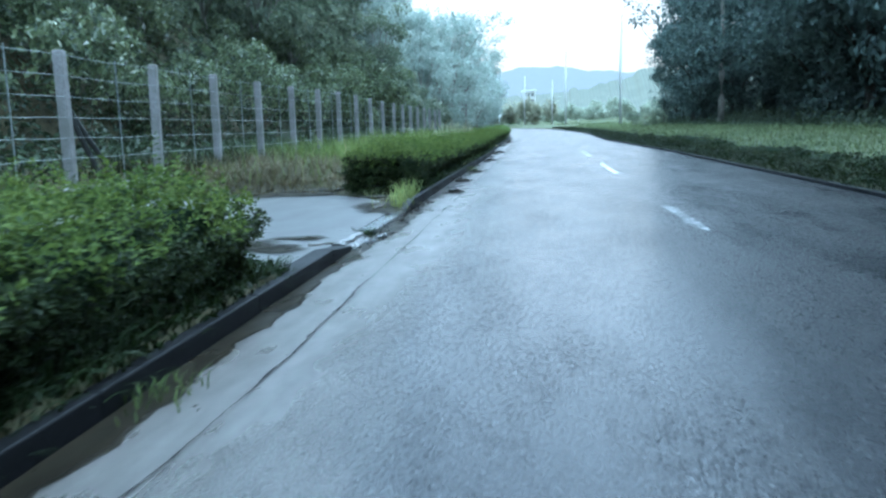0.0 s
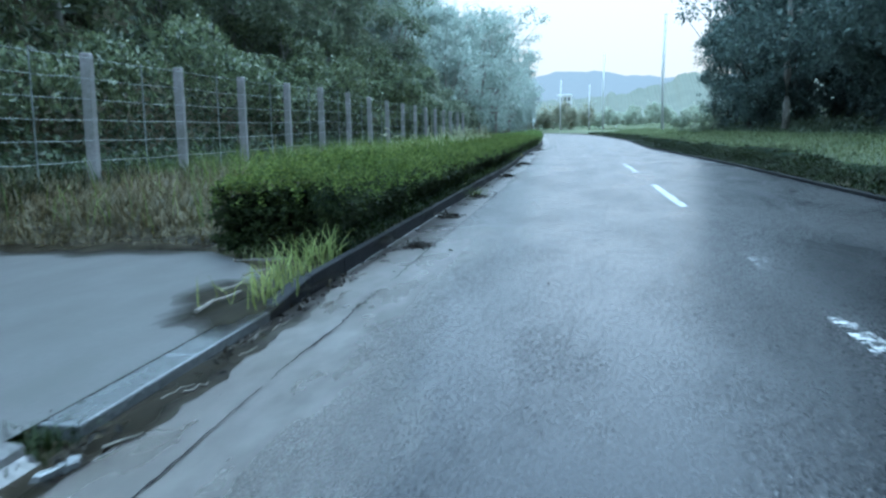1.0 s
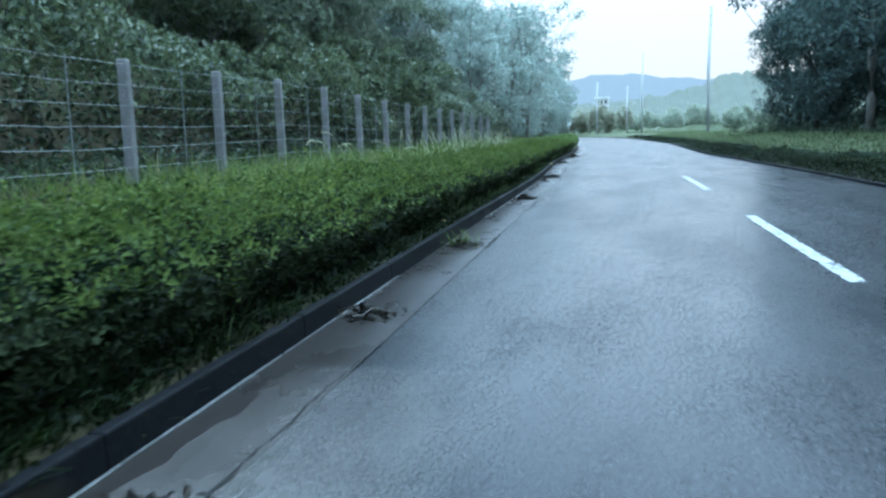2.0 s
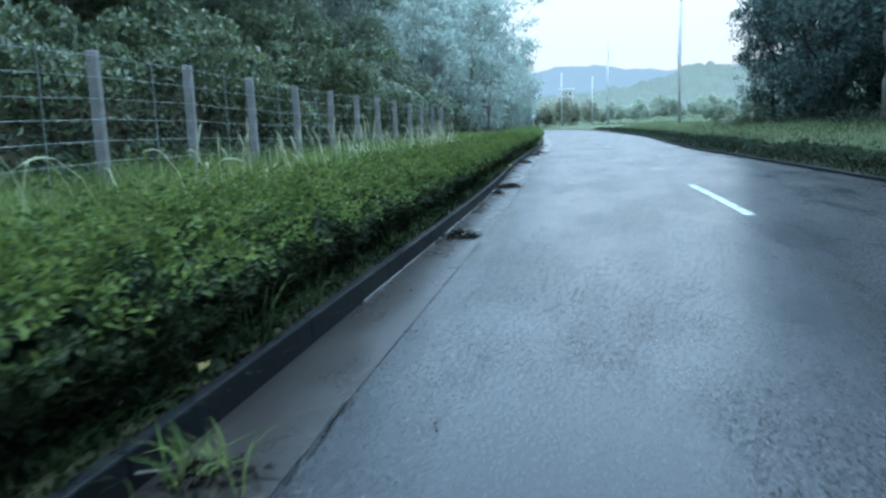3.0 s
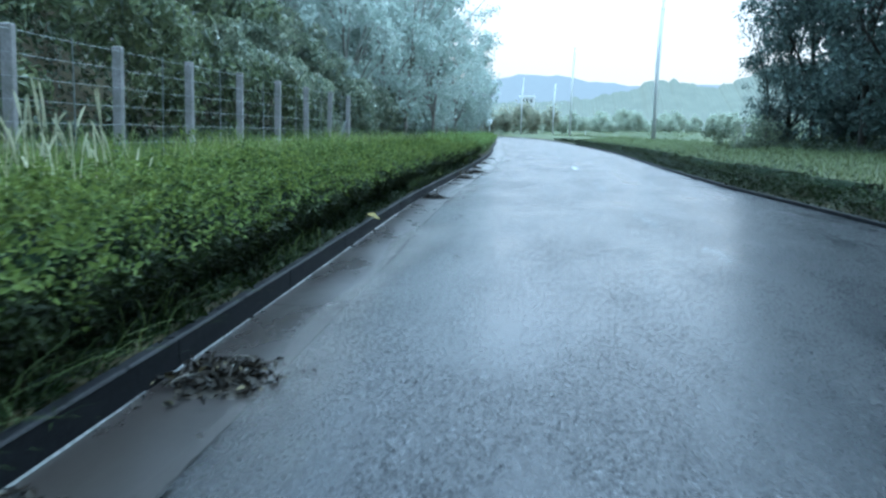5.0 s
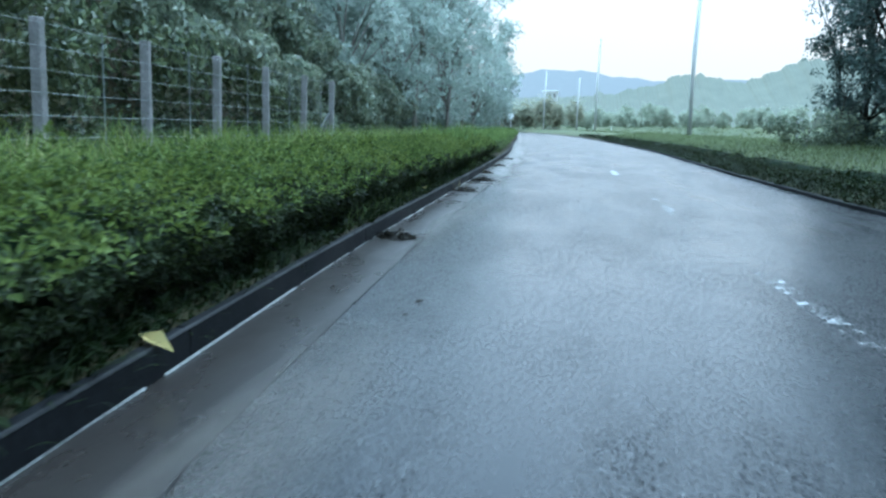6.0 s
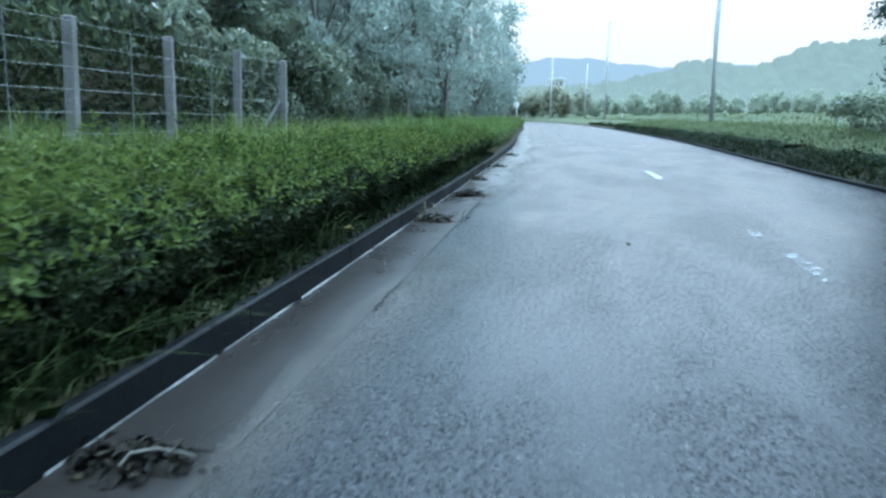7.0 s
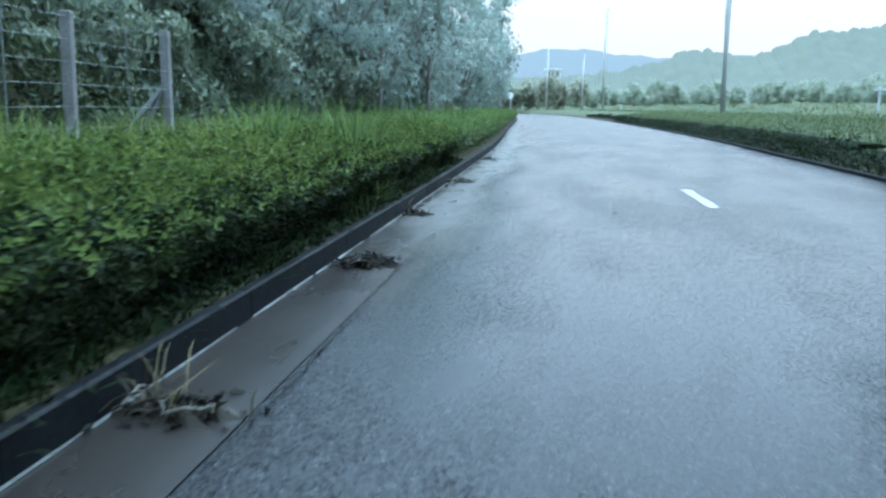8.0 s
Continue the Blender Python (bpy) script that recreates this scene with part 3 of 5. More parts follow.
def build_far_woods():
    """Woods that close the valley; no single tree can be counted."""
    rng = np.random.default_rng(13)
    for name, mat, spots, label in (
        ("far_woods", HAZED_WOOD, "green", "hazy green woodland across the valley"),
        ("russet_woods", HAZED_WARM, "warm", "hazy reddish-brown trees at the bend"),
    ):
        pts, nrm, size = [], [], []
        trees = []
        if spots == "green":
            for x in np.arange(-60, 190, 3.4):
                for row in range(4):
                    y = 245 + 16 * row + rng.uniform(-6, 6) - 0.62 * max(0, x - 22)
                    trees.append((x + rng.uniform(-2.5, 2.5), y, rng.uniform(2.6, 5.2) + 0.8 * row))
        else:
            for x in np.arange(-60, 4, 4.0):
                trees.append((x + rng.uniform(-2, 2), 238 + rng.uniform(-4, 4), rng.uniform(7, 9.5)))
        for x, y, h in trees:
            z = float(ground_z(x, min(y, 400)))
            m = 420
            v = unit(rng.normal(size=(m, 3))) * (rng.uniform(0, 1, (m, 1)) ** 0.4)
            lump = 1 + 0.25 * np.sin(v[:, :1] * 7 + x) * np.sin(v[:, 1:2] * 6 + y)
            pts.append(np.array([x, y, z + h * 0.52]) + v * lump * np.array([h * 0.36, h * 0.36, h * 0.5]))
            nrm.append(v + np.array([0, 0, 0.6]))
            size.append(np.full(m, 0.072 * h))
            v = unit(rng.normal(size=(90, 3))) * rng.uniform(0.3, 0.75, (90, 1))
            pts.append(np.array([x, y, z + h * 0.5]) + v * np.array([h * 0.36, h * 0.36, h * 0.5])), nrm.append(v), size.append(np.full(90, 0.22 * h))
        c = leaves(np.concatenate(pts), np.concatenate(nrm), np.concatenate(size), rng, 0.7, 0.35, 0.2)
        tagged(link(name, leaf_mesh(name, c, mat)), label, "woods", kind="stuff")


build_left_trees(), build_lacy_trees(), build_right_trees(), build_far_woods()


# ---- bank, hedges and grass ----
BANK_T = [0.0, 0.08, 0.2, 0.42, 0.7, 1.0]
BANK_U = [12.3, 11.0, 10.4, 12.2, 15.5, 20.0]
BANK_H = [1.3, 2.2, 2.9, 4.6, 6.2, 8.6]


def build_bank():
    """Vines that hang over the bank like a curtain, and the dark undergrowth below them."""
    rng = np.random.default_rng(21)
    pts, nrm, size = [], [], []
    for k in range(720):
        y = -8 + 143 * (k + rng.uniform(0, 1)) / 720
        t = (0.1 if y < 40 else 0.0) + (0.9 if y < 40 else 1.0) * rng.uniform(0, 1) ** 1.05
        swell = math.sin(y * 0.33 + 1.2) * math.sin(t * 4 + y * 0.21)
        u = float(np.interp(t, BANK_T, BANK_U)) - (1.0 if y > 48 else 0.0) * max(0, 1 - t / 0.2) - 0.8 * swell * min(1, 0.2 + t * 4) + rng.normal(0, 0.25)
        h = float(np.interp(t, BANK_T, BANK_H)) - (0.6 if y > 48 else 0.0) * max(0, 1 - t / 0.2) + 0.5 * swell + rng.normal(0, 0.25)
        r = rng.uniform(0.5, 1.15)
        m = int(230 * r / 0.8 / (1 + max(0, y - 50) / 90))
        v = unit(rng.normal(size=(m, 3)) + np.array([0.7, -0.4, 0.35]))
        hang = np.clip(-v[:, 2:], 0, 1)
        p = np.array([float(centre(y)) - u, y, h]) + v * r * np.array([0.85, 1.0, 0.7]) * rng.uniform(0.75, 1.05, (m, 1))
        p[:, 2] -= 0.5 * r * hang[:, 0] * rng.uniform(0, 1, m)
        pts.append(p), nrm.append(v + np.array([0.1, 0, 0.25])), size.append(np.full(m, 0.19 * np.clip(1 + (y - 40) / 90, 0.85, 1.7)))
    c = leaves(np.concatenate(pts), np.concatenate(nrm), np.concatenate(size), rng, 0.55, 0.45, 0.8)
    # vines beyond about 60 m get the leaf with haze in its colour
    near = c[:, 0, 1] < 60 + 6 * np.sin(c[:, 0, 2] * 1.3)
    tagged(link("bank_vines", leaf_mesh("bank_vines", c[near], VINE_LEAF)), "curtain of hanging vines and shrubs covering the bank", "vines", kind="stuff")
    tagged(link("bank_creepers", leaf_mesh("bank_creepers", c[~near], HAZED_VINE)), "vines hanging over the bank along the bend, paled as haze", "vines", kind="stuff")
    n = 52000
    y = -12 + 147 * rng.uniform(0, 1, n) ** 1.5
    x = centre(y) - rng.uniform(12.3, 24, n)
    p = np.stack([x, y, ground_z(x, y) + rng.uniform(0.02, 0.4, n)], 1)
    c = leaves(p, np.tile([0.6, -0.3, 0.7], (n, 1)), rng.uniform(0.2, 0.42, n), rng, 0.55, 0.6, 0.5)
    tagged(link("bank_cover", leaf_mesh("bank_cover", c, VINE_LEAF)), "leafy creepers covering the earth of the bank", "vines", kind="stuff")
    n = 56000
    y = -6 + 126 * rng.uniform(0, 1, n) ** 1.25
    u = rng.uniform(9.6, 13.0, n)
    x = centre(y) - u
    z = ground_z(x, y) + np.abs(rng.normal(0, 0.35, n)) * (0.5 + 0.5 * np.sin(y * 1.1) ** 2)
    c = leaves(np.stack([x, y, z], 1), np.tile([0.6, -0.3, 0.6], (n, 1)), 0.17, rng, 0.5, 0.8, 0.2)
    m = 24000
    ty, tu = -6 + 82 * rng.uniform(0, 1, m), 8.6 + 6 * rng.uniform(0, 1, m) ** 1.5
    tx = centre(ty) + tu
    tz = ground_z(tx, ty) + np.abs(rng.normal(0, 0.3, m)) * np.clip((tu - 8.2) / 1.5, 0.2, 1)
    t = leaves(np.stack([tx, ty, tz], 1), np.tile([-0.5, -0.3, 0.7], (m, 1)), 0.17, rng, 0.5, 0.8, 0.2)
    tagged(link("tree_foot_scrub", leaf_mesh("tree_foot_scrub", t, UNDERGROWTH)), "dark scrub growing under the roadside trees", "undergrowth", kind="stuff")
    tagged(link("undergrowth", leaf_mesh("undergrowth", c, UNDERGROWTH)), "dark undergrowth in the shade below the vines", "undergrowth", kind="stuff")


def sprigs(p, nrm, leaf, per, rng, deep=0.08):
    """Shoots with their leaves set round them, the youngest at the tip: corners (n * per, 4, 3)."""
    n = len(p)
    axis = unit(unit(nrm) + np.array([0, 0, 0.35]) + 0.45 * rng.normal(size=(n, 3)))
    a = unit(np.cross(axis, rng.normal(size=(n, 3))))
    b = np.cross(axis, a)
    turn, out = rng.uniform(0, 6.28, n), []
    for j in range(per):
        t = j / (per - 1)
        ang = (turn + 2.4 * j + rng.normal(0, 0.2, n))[:, None]
        radial = a * np.cos(ang) + b * np.sin(ang)
        base = p - axis * deep * t + radial * leaf * 0.1
        along = unit(axis * (0.9 - 0.75 * t) + radial * (0.45 + 0.6 * t) + 0.15 * rng.normal(size=(n, 3)))
        up = unit(axis - along * np.sum(axis * along, 1, keepdims=True) + 1e-4)
        side = np.cross(along, up)
        size = leaf * (0.65 + 0.45 * t) * rng.uniform(0.75, 1.25, (n, 1))
        mid, w = base + along * size * 0.5, side * size * 0.29
        out.append(np.stack([base, mid + w + up * size * 0.1, base + along * size - up * size * 0.14, mid - w + up * size * 0.1], 1))
    return np.concatenate(out)


def hedge_mesh(seed, length, shoots_m, leaf, y_end=False, per=9, leafy=None):
    """One stretch of hedge, grown out of its clipped shape, origin on the kerb's back edge at its start: its inner
    sheet painted as shade, its leaves and its new top shoots.
    """
    rng = np.random.default_rng(seed)
    front, back, top = 0.02, -1.28, 0.70
    n = int(shoots_m * length)
    s, y = rng.uniform(0, 1, n), rng.uniform(0, length, n)
    # round the profile: front face, rounded shoulder, top, back face
    f, t = s < 0.42, (s >= 0.42) & (s < 0.88)
    q = np.where(f, s / 0.42, np.where(t, (s - 0.42) / 0.46, (s - 0.88) / 0.12))
    x = np.where(f, front - 0.20 + 0.2 * np.sin(q * np.pi * 0.72) - 0.2 * np.maximum(q - 0.75, 0) * 4, np.where(t, front - 0.22 - (front - 0.22 - back) * q, back))
    z = np.where(f, top * q**0.8, np.where(t, top + 0.1 * np.sin(q * np.pi), top * (1 - q)))
    nx, nz = np.where(f, 1.0, np.where(t, 0.0, -1.0)), np.where(f, 0.3, np.where(t, 1.0, 0.2))
    e = rng.uniform(0, 1, n) < (0.3 if y_end else 0.0)
    x, z, y = np.where(e, rng.uniform(back, front - 0.1, n), x), np.where(e, rng.uniform(0, top, n), z), np.where(e, 0.03, y)
    nrm = np.stack([np.where(e, 0, nx), np.where(e, -1.0, 0), np.where(e, 0.3, nz)], 1)
    # below, the front is bare and falls back into its own shade
    keep = ~(f & ~e & (rng.uniform(0, 1, n) > np.clip(0.25 + z / (0.75 * top), 0, 1)))
    x = x - np.where(f & ~e, 0.23 * np.clip(1 - z / (0.7 * top), 0, 1), 0)
    p, nrm, y = np.stack([x, y, z], 1)[keep], nrm[keep], y[keep]
    # swellings where each bush stands, and lesser ones of single boughs
    window = np.sin(np.pi * y / length) ** 2
    ph = rng.uniform(0, 6.28, 4)
    lump = 0.04 * np.sin(np.pi * y) * np.sin(4 * p[:, 0] + 3 * p[:, 2]) + window * (0.1 * np.sin(2.1 * np.pi * y / length * 2 + ph[0]) * np.sin(3 * p[:, 0] + ph[1]) + 0.06 * np.sin(9 * y + 5 * p[:, 2] + ph[2]) * np.sin(6 * p[:, 0] + ph[3]))
    p = p + unit(nrm) * (lump + rng.normal(0, 0.045, len(p)))[:, None]
    # new growth on top, its lighter colour also standing for top light
    lit_young = p[:, 2] > top * (0.84 + 0.1 * np.sin(y * np.pi * 2) + rng.normal(0, 0.12, len(p)))
    body = leaf_mesh("foliage", sprigs(p[~lit_young], nrm[~lit_young], leaf, per, rng), (leafy or (HEDGE_SHADED_LEAF, HEDGE_LIT_TOP))[0])
    tip = p[lit_young]
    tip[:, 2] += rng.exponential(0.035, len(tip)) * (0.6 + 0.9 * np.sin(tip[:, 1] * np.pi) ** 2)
    shoots = leaf_mesh("young_growth", sprigs(tip, nrm[lit_young] + np.array([0, 0, 0.5]), leaf * 1.08, per, rng, 0.1), (leafy or (HEDGE_SHADED_LEAF, HEDGE_LIT_TOP))[1])
    # dark sheet inside the leaves blocks the view and stands in for shade
    m = 9
    ys = np.linspace(0.05 if y_end else -0.05, length + 0.05, m)
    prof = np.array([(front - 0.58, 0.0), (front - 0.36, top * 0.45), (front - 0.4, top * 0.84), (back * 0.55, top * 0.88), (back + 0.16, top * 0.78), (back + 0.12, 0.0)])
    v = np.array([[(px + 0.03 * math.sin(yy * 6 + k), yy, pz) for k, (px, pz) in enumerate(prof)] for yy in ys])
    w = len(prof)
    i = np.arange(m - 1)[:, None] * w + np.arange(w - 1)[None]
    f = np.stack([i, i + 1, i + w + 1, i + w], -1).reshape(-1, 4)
    core = mesh_of("inside", v, f, HEDGE_INNER_SHADE, True)
    return core, body, shoots


def build_hedges():
    near = [hedge_mesh(60 + k, 2.0, 540, 0.054) for k in range(6)]
    end = hedge_mesh(70, 2.0, 760, 0.046, True)
    # far stretch is grassier; its paler tones also carry some haze
    far = [hedge_mesh(80 + k, 4.0, 150, 0.1, False, 6, (MEADOW, HEDGE_GRASS)) for k in range(4)]
    label = "clipped green hedge growing along the kerb"

    def row(y0, y1, first_end=False, last_end=False, tag="long " + label):
        hedge = thing("hedge", tag, "hedge", "hedges along the kerb", (0, 0, 0))
        y, k = y0, 0
        while y < y1 - 0.01:
            length = 2.0 if y < 62 else 4.0
            kind = (near if y < 62 else far)
            m = end if (first_end and k == 0) or (last_end and y + 2 >= y1 - 0.01) else kind[(k * 7 + k // 3) % len(kind)]
            flip = last_end and y + 2 >= y1 - 0.01
            slope = math.atan2(float(centre(y + length) - centre(y)), length)
            place = y + length if flip else y
            for name, me in zip(("inside", "foliage", "young_growth"), m):
                ob = link(name, me, hedge)
                ob.location = (float(centre(place)) + KERB_D - 0.1, place, 0.12)
                ob.rotation_euler = (0, 0, -slope)
                low = 0.84 + 0.1 * max(0, 1 - abs(y - 14) / 3) + (0.08 if y < 6 else 0)
                ob.scale = (1, -1 if flip else 1, low)
            y, k = y + length, k + 1
        return hedge

    row(-6.5, 5.5, last_end=True, tag="short " + label + " before the driveway")
    row(13.45, 150, first_end=True)


def scatter(name, label, n, y_range, d_range, height, width, mat, seed, lean=0.5, power=1.0, kind="stuff", category="grass", thin=None, way=None):
    rng = np.random.default_rng(seed)
    y = y_range[0] + (y_range[1] - y_range[0]) * rng.uniform(0, 1, n) ** power
    d = rng.uniform(*d_range, n)
    x = centre(y) + d + np.where(d > 0, widen(y), 0)
    if thin is not None:
        keep = thin(x, y, rng.uniform(0, 1, n))
        x, y = x[keep], y[keep]
    clump = 0.6 + 0.5 * (np.sin(x * 3.1 + np.sin(y * 1.7)) * np.sin(y * 2.3) + 1) / 2 * 1.4
    h = rng.uniform(*height, len(x)) * clump
    v, f = blades(x, y, ground_z(x, y) - 0.02, h, rng, width, lean, way)
    return tagged(link(name, mesh_of(name, v, f, mat)), label, category, kind=kind)


def build_grass():
    off_pad = lambda x, y, r: ~((y > APRON_Y0 - 0.1) & (y < APRON_Y1 + 0.1))
    patchy = lambda x, y, r: (r < np.clip((y - 18.5) / 5, 0.04, 1)) & (np.sin(y * 0.9) * np.sin(x * 1.3 + y * 0.3) + 0.9 > r) & ~((y > APRON_Y0 - 0.1) & (y < APRON_Y1 + 0.1))
    scatter("tall_grass", "tall green grass growing between hedge and fence", 40000, (14.6, 66), (-8.0, -4.85), (0.3, 0.85), 0.006, TALL_GRASS, 31, 0.55, thin=patchy)
    # lighter meadow tone on far grass, haze partly mixed into the colour
    scatter("far_grass", "rough green grass beside the far road", 14000, (60, 165), (-9.5, -4.3), (0.25, 0.7), 0.016, MEADOW, 32, 0.7)
    scatter("fence_foot_grass", "weeds growing along the foot of the fence", 6300, (20, 64), (-9.6, -8.3), (0.2, 0.55), 0.007, GRASS, 33, 0.5)
    scatter("fence_foot_weeds", "low brown and olive weeds along the fence's foot by the driveway", 9000, (-2, 19), (-9.8, -7.4), (0.12, 0.42), 0.007, DRY_GRASS, 40, 0.8, thin=lambda x, y, r: ~((y > APRON_Y0 - 0.1) & (y < APRON_Y1 + 0.1) & (x > centre(y) - 8.4)))
    scatter("olive_weeds", "dull olive weeds in the fence's shade", 5000, (-2, 19), (-9.8, -8.2), (0.2, 0.55), 0.008, WEED, 41, 0.8)
    scatter("dry_grass", "dry brown grass beside the driveway", 9000, (14.8, 22), (-8.8, -5.0), (0.12, 0.42), 0.006, DRY_GRASS, 34, 0.7)
    scatter("trodden_grass", "short trodden brown grass behind the driveway", 7000, (14.0, 16.2), (-8.6, -4.9), (0.04, 0.2), 0.006, DRY_GRASS, 44, 0.9)
    scatter("joint_weeds", "small weeds sprouting where the broken stone meets the dropped kerb", 160, (8.85, 9.2), (-3.75, -3.5), (0.05, 0.13), 0.005, WEED, 45, 0.9)
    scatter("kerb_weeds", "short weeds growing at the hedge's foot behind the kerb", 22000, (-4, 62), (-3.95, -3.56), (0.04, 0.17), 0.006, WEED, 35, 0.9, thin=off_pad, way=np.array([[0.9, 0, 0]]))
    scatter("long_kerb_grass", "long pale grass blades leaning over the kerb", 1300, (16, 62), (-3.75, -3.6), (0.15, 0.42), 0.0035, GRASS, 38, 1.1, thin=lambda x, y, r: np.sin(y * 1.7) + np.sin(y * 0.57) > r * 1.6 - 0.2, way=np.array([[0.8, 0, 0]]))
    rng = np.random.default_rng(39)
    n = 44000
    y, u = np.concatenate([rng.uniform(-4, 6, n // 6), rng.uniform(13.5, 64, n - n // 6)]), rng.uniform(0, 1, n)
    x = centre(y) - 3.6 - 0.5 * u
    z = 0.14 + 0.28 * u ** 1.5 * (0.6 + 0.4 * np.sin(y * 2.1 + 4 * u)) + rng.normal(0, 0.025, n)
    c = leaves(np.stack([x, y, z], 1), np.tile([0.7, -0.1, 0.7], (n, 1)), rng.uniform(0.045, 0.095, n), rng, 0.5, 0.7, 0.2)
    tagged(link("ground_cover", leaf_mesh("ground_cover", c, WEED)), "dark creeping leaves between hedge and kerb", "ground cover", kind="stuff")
    scatter("right_bank_grass", "rough green grass on the raised verge", 60000, (10, 130), (3.7, 9.5), (0.08, 0.28), 0.008, MEADOW, 36, 1.1)
    n = 30000
    y, u = 8 + 112 * rng.uniform(0, 1, n) ** 1.3, rng.uniform(0, 1, n)
    x = centre(y) + widen(y) + 3.08 + 0.75 * u
    z = 0.05 + 0.42 * u ** 0.7 * (0.7 + 0.3 * np.sin(y * 1.3 + 2 * np.sin(y * 0.4))) + rng.normal(0, 0.035, n)
    c = leaves(np.stack([x, y, z], 1), np.tile([-0.7, -0.2, 0.7], (n, 1)), rng.uniform(0.05, 0.12, n), rng, 0.5, 0.8, 0.2)
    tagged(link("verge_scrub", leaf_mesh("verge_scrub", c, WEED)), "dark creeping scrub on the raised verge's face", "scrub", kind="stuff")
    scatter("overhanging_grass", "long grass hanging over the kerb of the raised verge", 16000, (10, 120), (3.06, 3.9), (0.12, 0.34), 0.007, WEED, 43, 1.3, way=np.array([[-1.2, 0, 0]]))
    scatter("field_grass", "pale green meadow grass beyond the trees", 26000, (66, 200), (8, 36), (0.15, 0.4), 0.016, MEADOW, 37, 0.8)


def build_right_hedge():
    far = [hedge_mesh(90 + k, 4.0, 170, 0.085, False, 6) for k in range(5)]
    hedge = thing("hedge", "low shaggy dark hedge on the raised verge", "hedge", "hedges along the kerb")
    y, k = 6.0, 0
    while y < 150:
        slope = math.atan2(float(centre(y + 4) + widen(y + 4) - centre(y) - widen(y)), 4)
        # no bright shoots here: dark leaf colour paints the verge's shaded band
        for name, me in zip(("inside", "foliage"), far[(k * 3 + k // 4) % 5]):
            ob = link(name, me, hedge)
            ob.location = (float(centre(y) + widen(y)) + RIGHT_D + 0.3, y, 0.04)
            ob.rotation_euler = (0, 0, -slope)
            ob.scale = (-1, 1, 0.62 + 0.16 * math.sin(k * 1.9) * math.sin(k * 0.7 + 1))
        y, k = y + 4, k + 1


build_bank(), build_hedges(), build_grass(), build_right_hedge()


# ---- fence ----
POST_Y = [14.75 + 3.004 * k for k in range(-4, 17)]


def post_top(y):
    return 2.46 - 0.0022 * (y - 15) + 0.1 * math.exp(-((y - 31) / 5) ** 2)


def build_fence():
    posts = []
    bm = bmesh.new()
    box(bm, (-0.078, -0.075, 0), (0.078, 0.075, 2.1), 0.022)
    first = part("post", bm, POST)
    post_me = first.data
    bpy.data.objects.remove(first)
    fence = thing("fence", "wire fence with weathered grey concrete posts", "fence")
    rng = np.random.default_rng(5)
    for y in POST_Y:
        ob = link("post", post_me, fence)
        top = post_top(y)
        ob.location = (float(fence_x(y)), y, top - 2.1)
        ob.rotation_euler = (rng.normal(0, 0.008), rng.normal(0, 0.008), rng.normal(0.12, 0.05))
    for a, b in zip(POST_Y, POST_Y[1:]):
        for k in range(6):
            bm = bmesh.new()
            drop = 0.08 + 0.3 * k
            pts = []
            for j in range(6):
                y = a + (b - a) * j / 5
                sag = 0.012 * math.sin(math.pi * j / 5) * (1 + 0.5 * rng.normal())
                pts.append((float(fence_x(y)) + 0.085, y, post_top(y) - drop - sag))
            tube(bm, pts, [0.0042] * 6, 4)
            part("wire", bm, WIRE, fence)
        bm = bmesh.new()
        y = (a + b) / 2 + rng.normal(0, 0.04)
        x = float(fence_x(y)) + 0.09
        tube(bm, [(x, y, post_top(y) - 2.05), (x + rng.normal(0, 0.01), y + rng.normal(0, 0.012), post_top(y) - 0.04)], [0.011, 0.011], 5)
        part("stay", bm, WIRE, fence)
    for y, way in ((POST_Y[-1], -1), (POST_Y[3], 1)):
        for foot in (1.0, 1.45) if way > 0 else (1.0, 1.8):
            bm = bmesh.new()
            x = float(fence_x(y))
            tube(bm, [(x - 0.05, y + way * 0.06, post_top(y) - (0.75 if way > 0 else 0.95)), (x - 0.05, y + way * foot, 0.42)], [0.045, 0.045], 6)
            part("brace", bm, STRUT if way > 0 else BRACE, fence)
    wall = thing("fence_base", "low weathered concrete footing wall under the fence", "wall", kind="structure")
    for a, b in zip(POST_Y, POST_Y[1:]):
        bm = bmesh.new()
        box(bm, (-0.09, 0.01, 0.1), (0.09, b - a - 0.01, 0.44), 0.015)
        ob = part("footing", bm, POST, wall)
        ob.location = (float(fence_x(a)), a, 0)
        ob.rotation_euler = (0, 0, math.atan(0.0255))


build_fence()


# ---- poles, sign, stakes, house ----
def utility_pole(x, y, height, foot, label, arm=0.0):
    ob = thing("utility_pole", label, "utility pole", "utility poles", (x, y, foot))
    bm = bmesh.new()
    tube(bm, [(0, 0, -1.2), (0, 0, height * 0.5), (0.25, 0, height)], [0.225, 0.185, 0.125], 12)
    shaft = part("shaft", bm, POLE, ob, smooth=True)
    bm = bmesh.new()
    tube(bm, [(0.25, 0, height - 0.02), (0.25, 0, height + 0.06)], [0.135, 0.11], 12)
    part("cap", bm, WIRE, shaft)
    for z in (height * 0.86, height * 0.93):
        bm = bmesh.new()
        tube(bm, [(0.2, 0, z), (0.2, 0, z + 0.06)], [0.16, 0.16], 12)
        part("band", bm, WIRE, shaft)
    if arm:
        bm = bmesh.new()
        tube(bm, [(0.1, 0, arm), (0.8, 0, arm + 0.08), (1.5, 0, arm + 0.08)], [0.05, 0.045, 0.04], 8)
        part("arm", bm, WIRE, shaft)
        bm = bmesh.new()
        box(bm, (1.3, -0.12, arm), (1.9, 0.12, arm + 0.12), 0.04)
        part("lamp_head", bm, POLE, shaft)
    return ob


